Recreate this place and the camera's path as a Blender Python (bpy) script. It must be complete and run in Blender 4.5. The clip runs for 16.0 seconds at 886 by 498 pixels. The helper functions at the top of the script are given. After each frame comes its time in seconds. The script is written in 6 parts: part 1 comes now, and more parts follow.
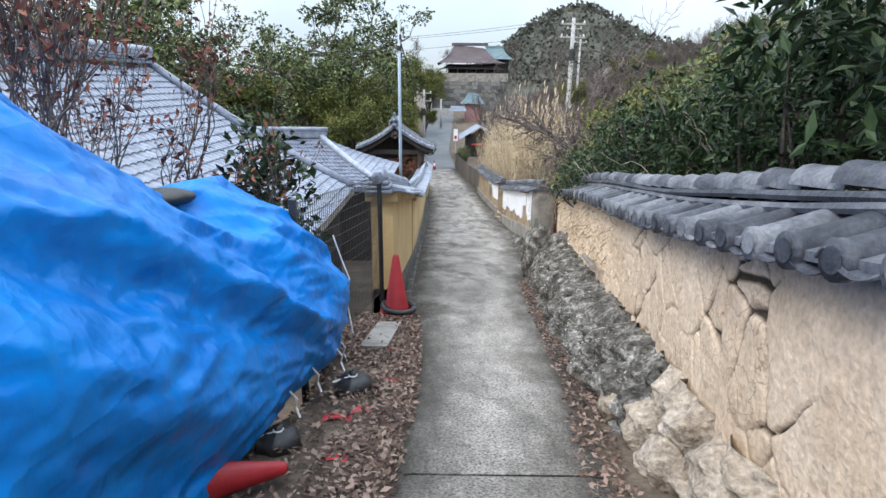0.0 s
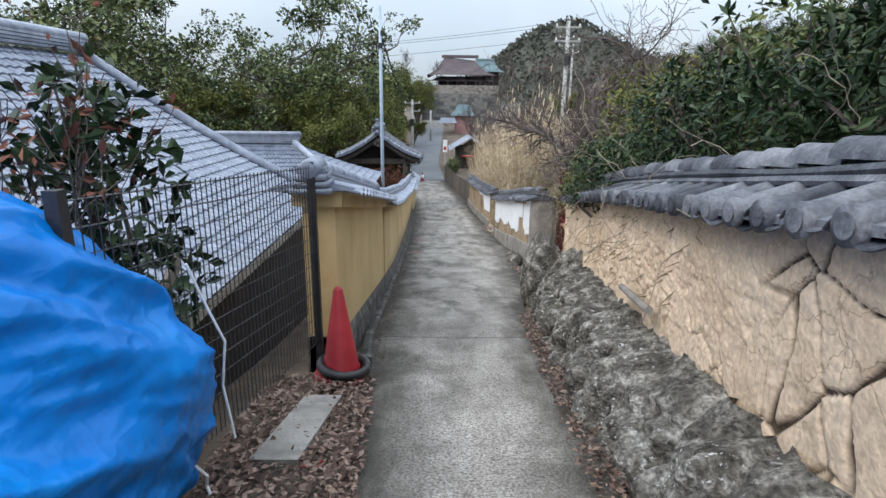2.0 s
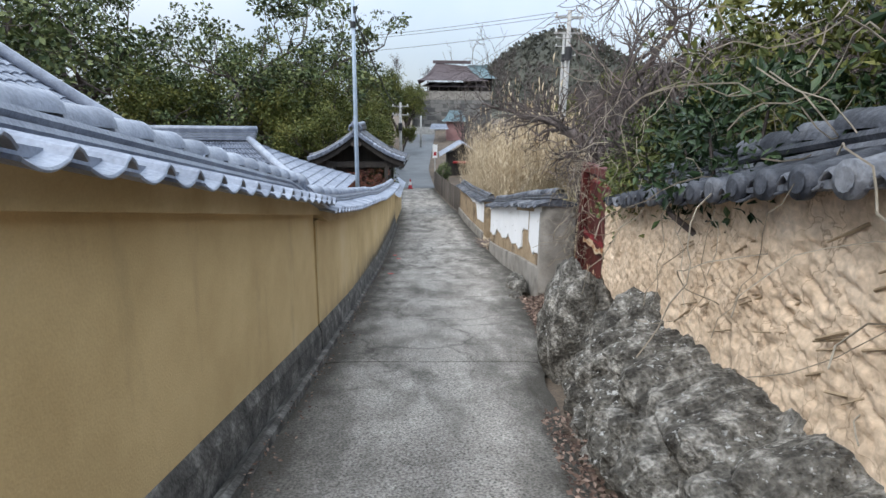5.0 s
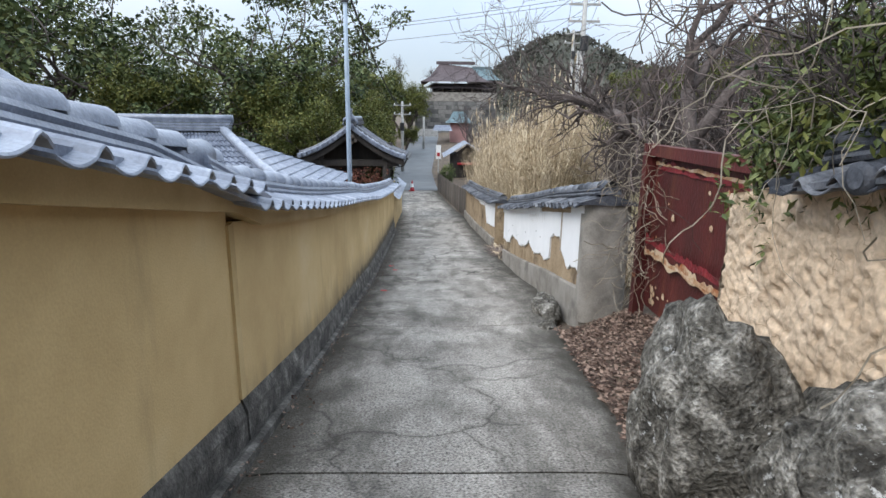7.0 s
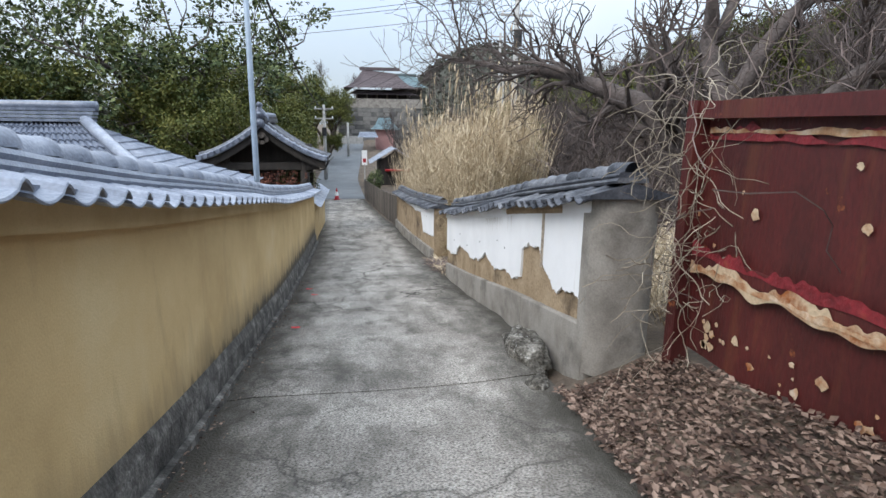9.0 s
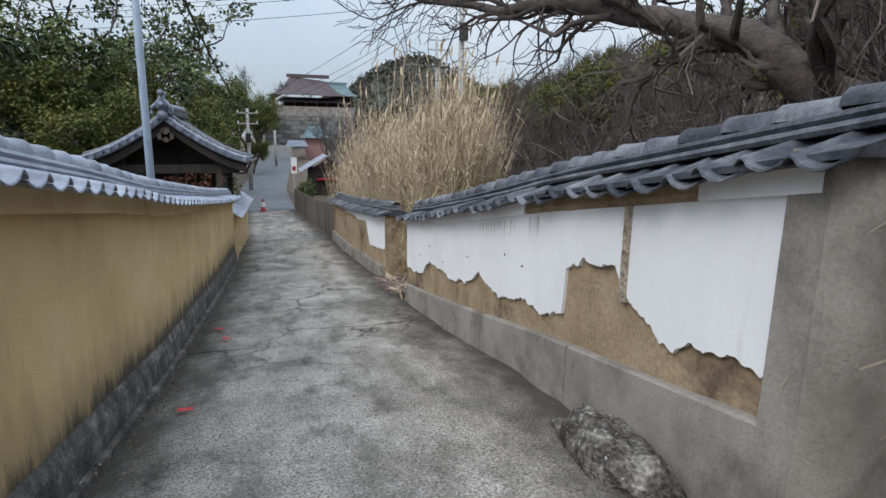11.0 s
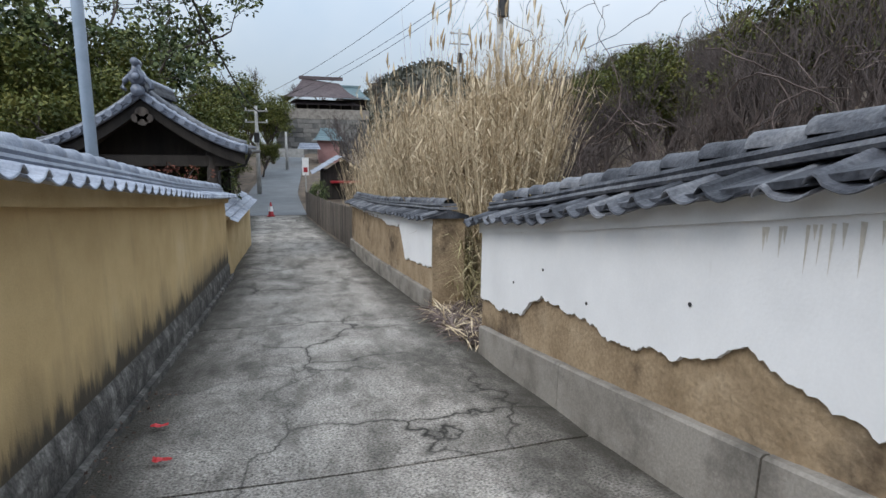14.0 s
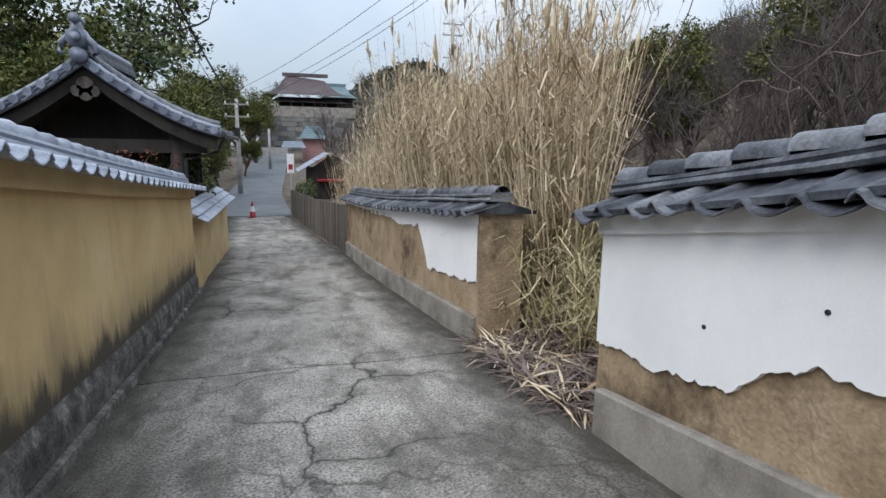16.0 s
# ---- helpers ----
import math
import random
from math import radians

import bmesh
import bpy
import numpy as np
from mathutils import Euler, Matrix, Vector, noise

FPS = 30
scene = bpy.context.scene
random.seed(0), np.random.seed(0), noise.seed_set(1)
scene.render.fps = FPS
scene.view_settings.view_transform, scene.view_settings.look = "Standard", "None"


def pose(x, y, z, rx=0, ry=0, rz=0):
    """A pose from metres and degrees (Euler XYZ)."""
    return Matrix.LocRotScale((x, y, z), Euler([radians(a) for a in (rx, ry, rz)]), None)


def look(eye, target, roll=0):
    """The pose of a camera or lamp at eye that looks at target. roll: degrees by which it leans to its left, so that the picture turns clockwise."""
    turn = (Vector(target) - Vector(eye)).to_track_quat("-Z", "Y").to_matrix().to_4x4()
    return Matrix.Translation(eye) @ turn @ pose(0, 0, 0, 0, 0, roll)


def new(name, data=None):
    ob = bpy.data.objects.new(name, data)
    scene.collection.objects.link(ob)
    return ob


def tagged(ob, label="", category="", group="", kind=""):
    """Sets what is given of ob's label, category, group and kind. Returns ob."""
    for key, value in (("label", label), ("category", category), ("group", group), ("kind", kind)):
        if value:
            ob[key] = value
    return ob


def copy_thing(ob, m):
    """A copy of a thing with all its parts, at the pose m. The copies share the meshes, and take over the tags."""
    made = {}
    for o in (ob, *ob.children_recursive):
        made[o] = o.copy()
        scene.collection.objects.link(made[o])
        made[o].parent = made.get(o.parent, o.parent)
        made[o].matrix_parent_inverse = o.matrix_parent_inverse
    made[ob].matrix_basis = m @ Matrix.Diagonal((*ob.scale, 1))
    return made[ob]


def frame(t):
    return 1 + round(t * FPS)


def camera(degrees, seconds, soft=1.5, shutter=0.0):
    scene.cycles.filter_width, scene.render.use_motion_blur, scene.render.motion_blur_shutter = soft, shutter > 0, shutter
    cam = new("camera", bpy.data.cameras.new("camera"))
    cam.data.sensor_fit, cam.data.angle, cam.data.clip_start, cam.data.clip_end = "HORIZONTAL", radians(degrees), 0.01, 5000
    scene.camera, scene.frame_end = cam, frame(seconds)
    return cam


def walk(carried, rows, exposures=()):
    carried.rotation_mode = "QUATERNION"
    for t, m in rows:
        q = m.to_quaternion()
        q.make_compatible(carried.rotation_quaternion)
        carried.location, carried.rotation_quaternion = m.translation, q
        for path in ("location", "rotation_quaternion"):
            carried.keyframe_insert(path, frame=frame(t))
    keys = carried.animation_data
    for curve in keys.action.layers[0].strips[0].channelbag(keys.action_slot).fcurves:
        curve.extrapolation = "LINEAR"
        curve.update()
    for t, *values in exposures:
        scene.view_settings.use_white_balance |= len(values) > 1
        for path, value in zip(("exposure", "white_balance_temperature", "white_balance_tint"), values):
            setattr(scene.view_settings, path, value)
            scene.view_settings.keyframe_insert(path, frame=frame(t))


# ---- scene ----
# ---- camera ----
PATH = [
    (0.0, pose(0.000, 0.000, 1.500, 73.30, -0.5, 0.2)),
    (0.5, pose(0.020, 0.580, 1.360, 73.30, -0.6, 0.1)),
    (1.0, pose(0.120, 1.100, 1.240, 73.60, -0.6, -0.1)),
    (1.5, pose(0.140, 1.700, 1.100, 74.50, -0.6, -0.2)),
    (2.0, pose(0.200, 2.300, 0.940, 74.80, -0.6, -0.7)),
    (2.5, pose(0.220, 2.940, 0.840, 75.00, -0.6, -0.7)),
    (3.0, pose(0.320, 3.580, 0.680, 75.30, -0.6, -1.2)),
    (3.5, pose(0.360, 4.160, 0.560, 75.50, -0.6, -1.3)),
    (4.0, pose(0.480, 4.700, 0.460, 75.60, -0.6, -1.6)),
    (6.5, pose(0.520, 7.580, -0.100, 76.20, -0.7, -1.1)),
    (7.0, pose(0.520, 8.240, -0.240, 76.30, -0.7, -1.1)),
    (7.5, pose(0.500, 8.880, -0.380, 76.50, -0.7, -1.2)),
    (8.0, pose(0.520, 9.500, -0.520, 76.80, -0.7, -2.4)),
    (8.5, pose(0.480, 10.140, -0.600, 76.90, -0.7, -3.2)),
    (9.0, pose(0.520, 10.760, -0.740, 77.40, -0.7, -8.7)),
    (11.5, pose(0.500, 14.140, -1.380, 78.90, -0.8, -15.9)),
    (12.0, pose(0.560, 14.720, -1.480, 79.00, -0.8, -16.0)),
    (12.5, pose(0.560, 15.340, -1.540, 79.10, -0.8, -15.5)),
    (13.0, pose(0.600, 15.900, -1.620, 79.10, -0.7, -15.3)),
    (13.5, pose(0.580, 16.520, -1.740, 79.20, -0.8, -14.6)),
    (14.0, pose(0.580, 17.120, -1.820, 79.50, -0.8, -14.6)),
    (14.5, pose(0.560, 17.740, -1.920, 79.60, -0.7, -14.3)),
    (15.0, pose(0.580, 18.340, -2.020, 79.60, -0.7, -14.5)),
    (15.5, pose(0.520, 19.000, -2.120, 79.70, -0.8, -14.8)),
    (16.0, pose(0.520, 19.600, -2.200, 79.70, -0.8, -16.2)),
]
cam = camera(77.6, 16.0)
walk(cam, PATH, [(0, 0.16), (0.8, -0.06), (2, -0.16), (4, -0.14), (7, -0.1), (9, -0.14), (11.5, -0.57), (14, -0.53), (16, -0.44)])

# ---- world and sun ----
world = bpy.data.worlds.new("world")
scene.world = world
world.use_nodes = True
wn, wl = world.node_tree.nodes, world.node_tree.links
sky = wn.new("ShaderNodeTexSky")
sky.sky_type, sky.sun_disc = "NISHITA", False
sky.sun_elevation, sky.sun_rotation = radians(45), radians(232)
cloud = wn.new("ShaderNodeTexNoise")
cloud.inputs["Scale"].default_value, cloud.inputs["Detail"].default_value = 2.2, 6
coord = wn.new("ShaderNodeTexCoord")
wl.new(coord.outputs["Generated"], cloud.inputs["Vector"])
ramp = wn.new("ShaderNodeValToRGB")
ramp.color_ramp.elements[0].position, ramp.color_ramp.elements[0].color = 0.3, (5.4, 6.6, 8.0, 1)
ramp.color_ramp.elements[1].position, ramp.color_ramp.elements[1].color = 0.7, (8.0, 8.5, 9.1, 1)
wl.new(cloud.outputs["Fac"], ramp.inputs["Fac"])
mixw = wn.new("ShaderNodeMix")
mixw.data_type = "RGBA"
mixw.inputs[0].default_value = 0.8
wl.new(sky.outputs[0], mixw.inputs[6])
wl.new(ramp.outputs[0], mixw.inputs[7])
# overcast sky: brighter towards the zenith
sep, lift = wn.new("ShaderNodeSeparateXYZ"), wn.new("ShaderNodeMapRange")
wl.new(coord.outputs["Generated"], sep.inputs[0])
wl.new(sep.outputs["Z"], lift.inputs[0])
lift.inputs[1].default_value, lift.inputs[2].default_value = 0.0, 1.0
lift.inputs[3].default_value, lift.inputs[4].default_value = 0.098, 0.43
wl.new(lift.outputs[0], wn["Background"].inputs["Strength"])
wl.new(mixw.outputs[2], wn["Background"].inputs["Color"])
sun = new("sun", bpy.data.lights.new("sun", "SUN"))
sun.data.energy, sun.data.angle, sun.data.color = 2.0, radians(25), (1.0, 0.96, 0.9)
sun.matrix_world = look((-18, -10, 22), (0, 4, 0))


# ---- materials ----
def material(name, stops, scale=4.0, detail=6.0, rough=0.85, bump=0.3, bump_scale=40.0, metal=0.0, stretch=(1, 1, 1), island=0.0, grain=0.18, obj=0.0, bump_dist=0.02):
    """Two scales of variation: a coarse colour ramp and a fine grain, with relief."""
    m = bpy.data.materials.new(name)
    m.use_nodes = True
    n, l = m.node_tree.nodes, m.node_tree.links
    b = n["Principled BSDF"]
    b.inputs["Roughness"].default_value, b.inputs["Metallic"].default_value = rough, metal
    geo = n.new("ShaderNodeNewGeometry")
    mp = n.new("ShaderNodeMapping")
    mp.inputs["Scale"].default_value = stretch
    l.new(geo.outputs["Position"], mp.inputs["Vector"])
    big = n.new("ShaderNodeTexNoise")
    big.inputs["Scale"].default_value, big.inputs["Detail"].default_value, big.inputs["Roughness"].default_value = scale, detail, 0.62
    l.new(mp.outputs[0], big.inputs["Vector"])
    fac = big.outputs["Fac"]
    for amount, node, out in ((island, geo, "Random Per Island"), (obj, n.new("ShaderNodeObjectInfo"), "Random")):
        if amount:
            ma = n.new("ShaderNodeMath")
            ma.operation = "MULTIPLY_ADD"
            l.new(node.outputs[out], ma.inputs[0])
            ma.inputs[1].default_value = amount
            l.new(fac, ma.inputs[2])
            sb = n.new("ShaderNodeMath")
            sb.operation = "SUBTRACT"
            l.new(ma.outputs[0], sb.inputs[0])
            sb.inputs[1].default_value = amount / 2
            fac = sb.outputs[0]
    ramp = n.new("ShaderNodeValToRGB")
    cr = ramp.color_ramp
    while len(cr.elements) < len(stops):
        cr.elements.new(0.5)
    for e, (p, c) in zip(cr.elements, stops):
        e.position, e.color = p, (*c, 1)
    l.new(fac, ramp.inputs["Fac"])
    fine = n.new("ShaderNodeTexNoise")
    fine.inputs["Scale"].default_value, fine.inputs["Detail"].default_value = bump_scale, 5
    l.new(mp.outputs[0], fine.inputs["Vector"])
    val = n.new("ShaderNodeMapRange")
    val.inputs[1].default_value, val.inputs[2].default_value = 0.25, 0.75
    val.inputs[3].default_value, val.inputs[4].default_value = 1 - grain, 1 + grain
    l.new(fine.outputs["Fac"], val.inputs[0])
    mul = n.new("ShaderNodeVectorMath")
    mul.operation = "SCALE"
    l.new(ramp.outputs[0], mul.inputs[0])
    l.new(val.outputs[0], mul.inputs["Scale"])
    l.new(mul.outputs[0], b.inputs["Base Color"])
    bp = n.new("ShaderNodeBump")
    bp.inputs["Strength"].default_value, bp.inputs["Distance"].default_value = bump, bump_dist
    l.new(fine.outputs["Fac"], bp.inputs["Height"])
    l.new(bp.outputs[0], b.inputs["Normal"])
    return m


def overlay(m, colour, scale, low, high, stretch=(1, 1, 1), detail=6.0, kind="noise", strength=1.0, patchy=0.0, mask=""):
    """Stains of their own shape over a material's colour."""
    n, l = m.node_tree.nodes, m.node_tree.links
    b = n["Principled BSDF"]
    old = b.inputs["Base Color"].links[0].from_socket
    geo, mp = n.new("ShaderNodeNewGeometry"), n.new("ShaderNodeMapping")
    mp.inputs["Scale"].default_value = stretch
    l.new(geo.outputs["Position"], mp.inputs["Vector"])
    if kind == "noise":
        tex = n.new("ShaderNodeTexNoise")
        tex.inputs["Scale"].default_value, tex.inputs["Detail"].default_value = scale, detail
        tex.inputs["Roughness"].default_value = 0.65
        out = tex.outputs["Fac"]
    else:
        tex = n.new("ShaderNodeTexVoronoi")
        tex.feature = "DISTANCE_TO_EDGE"
        tex.inputs["Scale"].default_value = scale
        out = tex.outputs["Distance"]
        wob, add = n.new("ShaderNodeTexNoise"), n.new("ShaderNodeVectorMath")
        wob.inputs["Scale"].default_value, wob.inputs["Detail"].default_value = scale * 2, 4
        add.operation = "MULTIPLY_ADD"
        l.new(mp.outputs[0], wob.inputs["Vector"])
        l.new(wob.outputs["Color"], add.inputs[0])
        add.inputs[1].default_value = (0.35 / scale * 2,) * 3
        l.new(mp.outputs[0], add.inputs[2])
        mp = add
    l.new(mp.outputs[0], tex.inputs["Vector"])
    rng = n.new("ShaderNodeMapRange")
    rng.inputs[1].default_value, rng.inputs[2].default_value = low, high
    rng.inputs[3].default_value, rng.inputs[4].default_value = 0.0, strength
    l.new(out, rng.inputs[0])
    amount = rng.outputs[0]
    if patchy:
        pn, pr, pm = n.new("ShaderNodeTexNoise"), n.new("ShaderNodeMapRange"), n.new("ShaderNodeMath")
        pn.inputs["Scale"].default_value, pn.inputs["Detail"].default_value = patchy, 3
        l.new(geo.outputs["Position"], pn.inputs["Vector"])
        pr.inputs[1].default_value, pr.inputs[2].default_value = 0.44, 0.58
        l.new(pn.outputs["Fac"], pr.inputs[0])
        pm.operation = "MULTIPLY"
        l.new(pr.outputs[0], pm.inputs[0])
        l.new(amount, pm.inputs[1])
        amount = pm.outputs[0]
    if mask:
        at, pm = n.new("ShaderNodeAttribute"), n.new("ShaderNodeMath")
        at.attribute_name, pm.operation = mask, "MULTIPLY"
        l.new(at.outputs["Fac"], pm.inputs[0])
        l.new(amount, pm.inputs[1])
        amount = pm.outputs[0]
    mix = n.new("ShaderNodeMix")
    mix.data_type = "RGBA"
    l.new(amount, mix.inputs[0])
    l.new(old, mix.inputs[6])
    mix.inputs[7].default_value = (*colour, 1)
    l.new(mix.outputs[2], b.inputs["Base Color"])
    return m


def stain_and_shade(m, attribute, colour, low, high, scale, stretch, wobble, strength=1.0):
    """Dirt that gathers, and crack shade painted, where a named distance on the mesh is small, with a ragged border."""
    n, l = m.node_tree.nodes, m.node_tree.links
    b = n["Principled BSDF"]
    old = b.inputs["Base Color"].links[0].from_socket
    geo, mp, tex, at = n.new("ShaderNodeNewGeometry"), n.new("ShaderNodeMapping"), n.new("ShaderNodeTexNoise"), n.new("ShaderNodeAttribute")
    at.attribute_name = attribute
    mp.inputs["Scale"].default_value = stretch
    l.new(geo.outputs["Position"], mp.inputs["Vector"])
    l.new(mp.outputs[0], tex.inputs["Vector"])
    tex.inputs["Scale"].default_value, tex.inputs["Detail"].default_value, tex.inputs["Roughness"].default_value = scale, 9, 0.7
    add, rng, mix = n.new("ShaderNodeMath"), n.new("ShaderNodeMapRange"), n.new("ShaderNodeMix")
    add.operation = "MULTIPLY_ADD"
    l.new(tex.outputs["Fac"], add.inputs[0])
    add.inputs[1].default_value = wobble
    l.new(at.outputs["Fac"], add.inputs[2])
    rng.inputs[1].default_value, rng.inputs[2].default_value = low + wobble / 2, high + wobble / 2
    rng.inputs[3].default_value, rng.inputs[4].default_value = strength, 0.0
    l.new(add.outputs[0], rng.inputs[0])
    mix.data_type = "RGBA"
    l.new(rng.outputs[0], mix.inputs[0])
    l.new(old, mix.inputs[6])
    mix.inputs[7].default_value = (*colour, 1)
    l.new(mix.outputs[2], b.inputs["Base Color"])
    return m


CONCRETE = material("road_concrete", [(0.3, (0.205, 0.187, 0.168)), (0.5, (0.315, 0.29, 0.262)), (0.68, (0.41, 0.38, 0.345))], 1.1, 12, 0.92, 0.9, 60, grain=0.9, obj=0.08)
overlay(CONCRETE, (0.46, 0.45, 0.42), 45.0, 0.57, 0.64, strength=0.5)
overlay(CONCRETE, (0.09, 0.085, 0.075), 30.0, 0.60, 0.68, strength=0.6)
overlay(CONCRETE, (0.085, 0.08, 0.068), 1.6, 0.46, 0.70, (1.6, 0.45, 1), detail=14, strength=0.75)
overlay(CONCRETE, (0.08, 0.075, 0.066), 0.8, 0.055, 0.0, kind="cell", strength=0.6, patchy=0.3, mask="worn")
overlay(CONCRETE, (0.06, 0.056, 0.048), 2.4, 0.50, 0.66, (1, 0.6, 1), detail=12, strength=0.6, mask="worn")
overlay(CONCRETE, (0.02, 0.019, 0.017), 0.8, 0.015, 0.0, kind="cell", strength=0.95, patchy=0.3, mask="worn")
stain_and_shade(CONCRETE, "edge", (0.055, 0.050, 0.041), 0.08, 0.62, 2.6, (1.4, 0.6, 1), 1.0, 0.88)
CEMENT = material("old_cement", [(0.3, (0.15, 0.135, 0.117)), (0.6, (0.30, 0.278, 0.25))], 2.2, 8, 0.9, 0.25, 60, grain=0.16)
overlay(CEMENT, (0.05, 0.046, 0.04), 1.8, 0.54, 0.70, detail=9, strength=0.7)
PLINTH = material("blackened_cement", [(0.32, (0.022, 0.021, 0.019)), (0.52, (0.085, 0.08, 0.073)), (0.68, (0.22, 0.21, 0.195))], 5.5, 12, 0.92, 0.6, 40, grain=0.45)
YELLOW = material("yellow_plaster", [(0.3, (0.43, 0.30, 0.135)), (0.55, (0.54, 0.39, 0.19)), (0.75, (0.59, 0.455, 0.25))], 1.0, 7, 0.85, 0.15, 90, grain=0.06)
overlay(YELLOW, (0.30, 0.22, 0.11), 2.5, 0.56, 0.75, (1, 1, 0.22), strength=0.6)
stain_and_shade(YELLOW, "above_foot", (0.20, 0.15, 0.08), 0.36, 0.78, 2.6, (1, 1, 0.16), 1.0, 0.8)
stain_and_shade(YELLOW, "above_foot", (0.035, 0.030, 0.022), 0.36, 0.50, 5.0, (1, 1, 0.18), 0.75, 0.92)
BEAM = material("yellow_beam", [(0.3, (0.40, 0.28, 0.12)), (0.7, (0.58, 0.44, 0.24))], 1.5, 6, 0.85, 0.1, 90, grain=0.06)
EARTH = material("earthen_wall", [(0.3, (0.50, 0.37, 0.255)), (0.55, (0.66, 0.515, 0.375)), (0.75, (0.75, 0.605, 0.465))], 1.6, 9, 0.95, 0.5, 34, grain=0.24, bump_dist=0.02)
overlay(EARTH, (0.40, 0.29, 0.20), 6.0, 0.58, 0.70, detail=9, strength=0.55)
overlay(EARTH, (0.16, 0.10, 0.06), 5.0, 0.02, 0.003, kind="cell", strength=0.6, patchy=1.3)
# shade inside the cracks is put into the colour, following their depth
stain_and_shade(EARTH, "crack", (0.040, 0.027, 0.018), 0.35, 0.80, 12.0, (1, 1, 1), 0.3, 0.95)
DUSTY = material("dusty_rubble", [(0.3, (0.20, 0.16, 0.12)), (0.5, (0.38, 0.315, 0.245)), (0.72, (0.58, 0.50, 0.41))], 4.0, 11, 0.95, 1.0, 30, grain=0.45, bump_dist=0.04)
MUD = material("mud_plaster", [(0.3, (0.24, 0.175, 0.11)), (0.55, (0.35, 0.265, 0.175)), (0.75, (0.43, 0.34, 0.24))], 2.6, 9, 0.95, 0.5, 34, grain=0.22, bump_dist=0.02)
overlay(MUD, (0.055, 0.038, 0.027), 0.9, 0.54, 0.64, detail=8, strength=0.8)
WHITE = material("white_plaster", [(0.3, (0.74, 0.75, 0.77)), (0.6, (0.82, 0.83, 0.85))], 1.2, 5, 0.7, 0.06, 60, grain=0.02)
overlay(WHITE, (0.42, 0.40, 0.36), 3.0, 0.66, 0.8, (1, 1, 0.12), strength=0.5)
ROCK = material("lichened_rock", [(0.32, (0.04, 0.036, 0.031)), (0.5, (0.15, 0.14, 0.122)), (0.64, (0.38, 0.36, 0.325))], 7.0, 14, 0.95, 1.0, 38, grain=0.7, bump_dist=0.06)
overlay(ROCK, (0.035, 0.032, 0.028), 4.5, 0.56, 0.66, (1, 1, 0.6), detail=9, strength=0.85)
overlay(ROCK, (0.62, 0.62, 0.60), 24.0, 0.59, 0.63, detail=8, strength=0.9, patchy=1.5)
TILE = material("silver_grey_tile", [(0.3, (0.12, 0.14, 0.185)), (0.6, (0.24, 0.27, 0.335)), (0.8, (0.36, 0.39, 0.455))], 4.0, 7, 0.34, 0.2, 60, obj=0.3, island=0.2, grain=0.2)
DARK_TILE = material("dark_grey_tile", [(0.3, (0.028, 0.031, 0.039)), (0.55, (0.085, 0.091, 0.108)), (0.8, (0.20, 0.207, 0.225))], 5.0, 9, 0.45, 0.35, 50, obj=0.4, island=0.3, grain=0.3)
TARP = material("blue_tarpaulin", [(0.3, (0.0, 0.14, 0.50)), (0.6, (0.0, 0.19, 0.60)), (0.8, (0.0, 0.27, 0.70))], 2.5, 6, 0.32, 0.3, 9, grain=0.05, bump_dist=0.03)
TARP.node_tree.nodes["Principled BSDF"].inputs["Specular IOR Level"].default_value = 0.2


def crease(m, scale, distance, stretch=(1, 1, 1)):
    """Sharp crinkles laid over the material's own relief."""
    n, l = m.node_tree.nodes, m.node_tree.links
    b = n["Principled BSDF"]
    old = b.inputs["Normal"].links[0].from_socket
    geo, mp, wob, add, vor, bp = (n.new("ShaderNode" + k) for k in ("NewGeometry", "Mapping", "TexNoise", "VectorMath", "TexVoronoi", "Bump"))
    mp.inputs["Scale"].default_value = stretch
    l.new(geo.outputs["Position"], mp.inputs["Vector"])
    wob.inputs["Scale"].default_value = scale * 0.7
    l.new(mp.outputs[0], wob.inputs["Vector"])
    add.operation = "MULTIPLY_ADD"
    l.new(wob.outputs["Color"], add.inputs[0])
    add.inputs[1].default_value = (1.2 / scale,) * 3
    l.new(mp.outputs[0], add.inputs[2])
    l.new(add.outputs[0], vor.inputs["Vector"])
    vor.inputs["Scale"].default_value = scale
    bp.inputs["Distance"].default_value, bp.inputs["Strength"].default_value = distance, 0.8
    l.new(vor.outputs["Distance"], bp.inputs["Height"])
    l.new(old, bp.inputs["Normal"])
    l.new(bp.outputs[0], b.inputs["Normal"])


crease(TARP, 1.4, 0.06, (1, 0.6, 1.4))
crease(TARP, 7.0, 0.016, (1, 1, 0.8))
crease(TARP, 3.0, 0.03, (1, 0.35, 1.6))
BLACK = material("black_plastic", [(0.3, (0.012, 0.012, 0.013)), (0.7, (0.03, 0.03, 0.032))], 6, 4, 0.45, 0.2, 60)
CONE_RED = material("faded_red_plastic", [(0.3, (0.26, 0.010, 0.016)), (0.7, (0.38, 0.022, 0.03))], 4, 6, 0.5, 0.1, 60, grain=0.1)
WHITE_BAND = material("white_plastic", [(0.3, (0.7, 0.7, 0.7)), (0.7, (0.8, 0.8, 0.8))], 8, 4, 0.4, 0.02, 60, grain=0.03)
RUST = material("rusty_red_steel", [(0.3, (0.045, 0.010, 0.009)), (0.55, (0.085, 0.013, 0.012)), (0.75, (0.12, 0.024, 0.018))], 1.6, 9, 0.55, 0.3, 40, stretch=(1, 1, 0.4), grain=0.25)
overlay(RUST, (0.33, 0.11, 0.035), 5.0, 0.64, 0.70, strength=0.8)
overlay(RUST, (0.15, 0.05, 0.022), 3.5, 0.52, 0.72, (1, 1, 0.12), detail=9, strength=0.8)
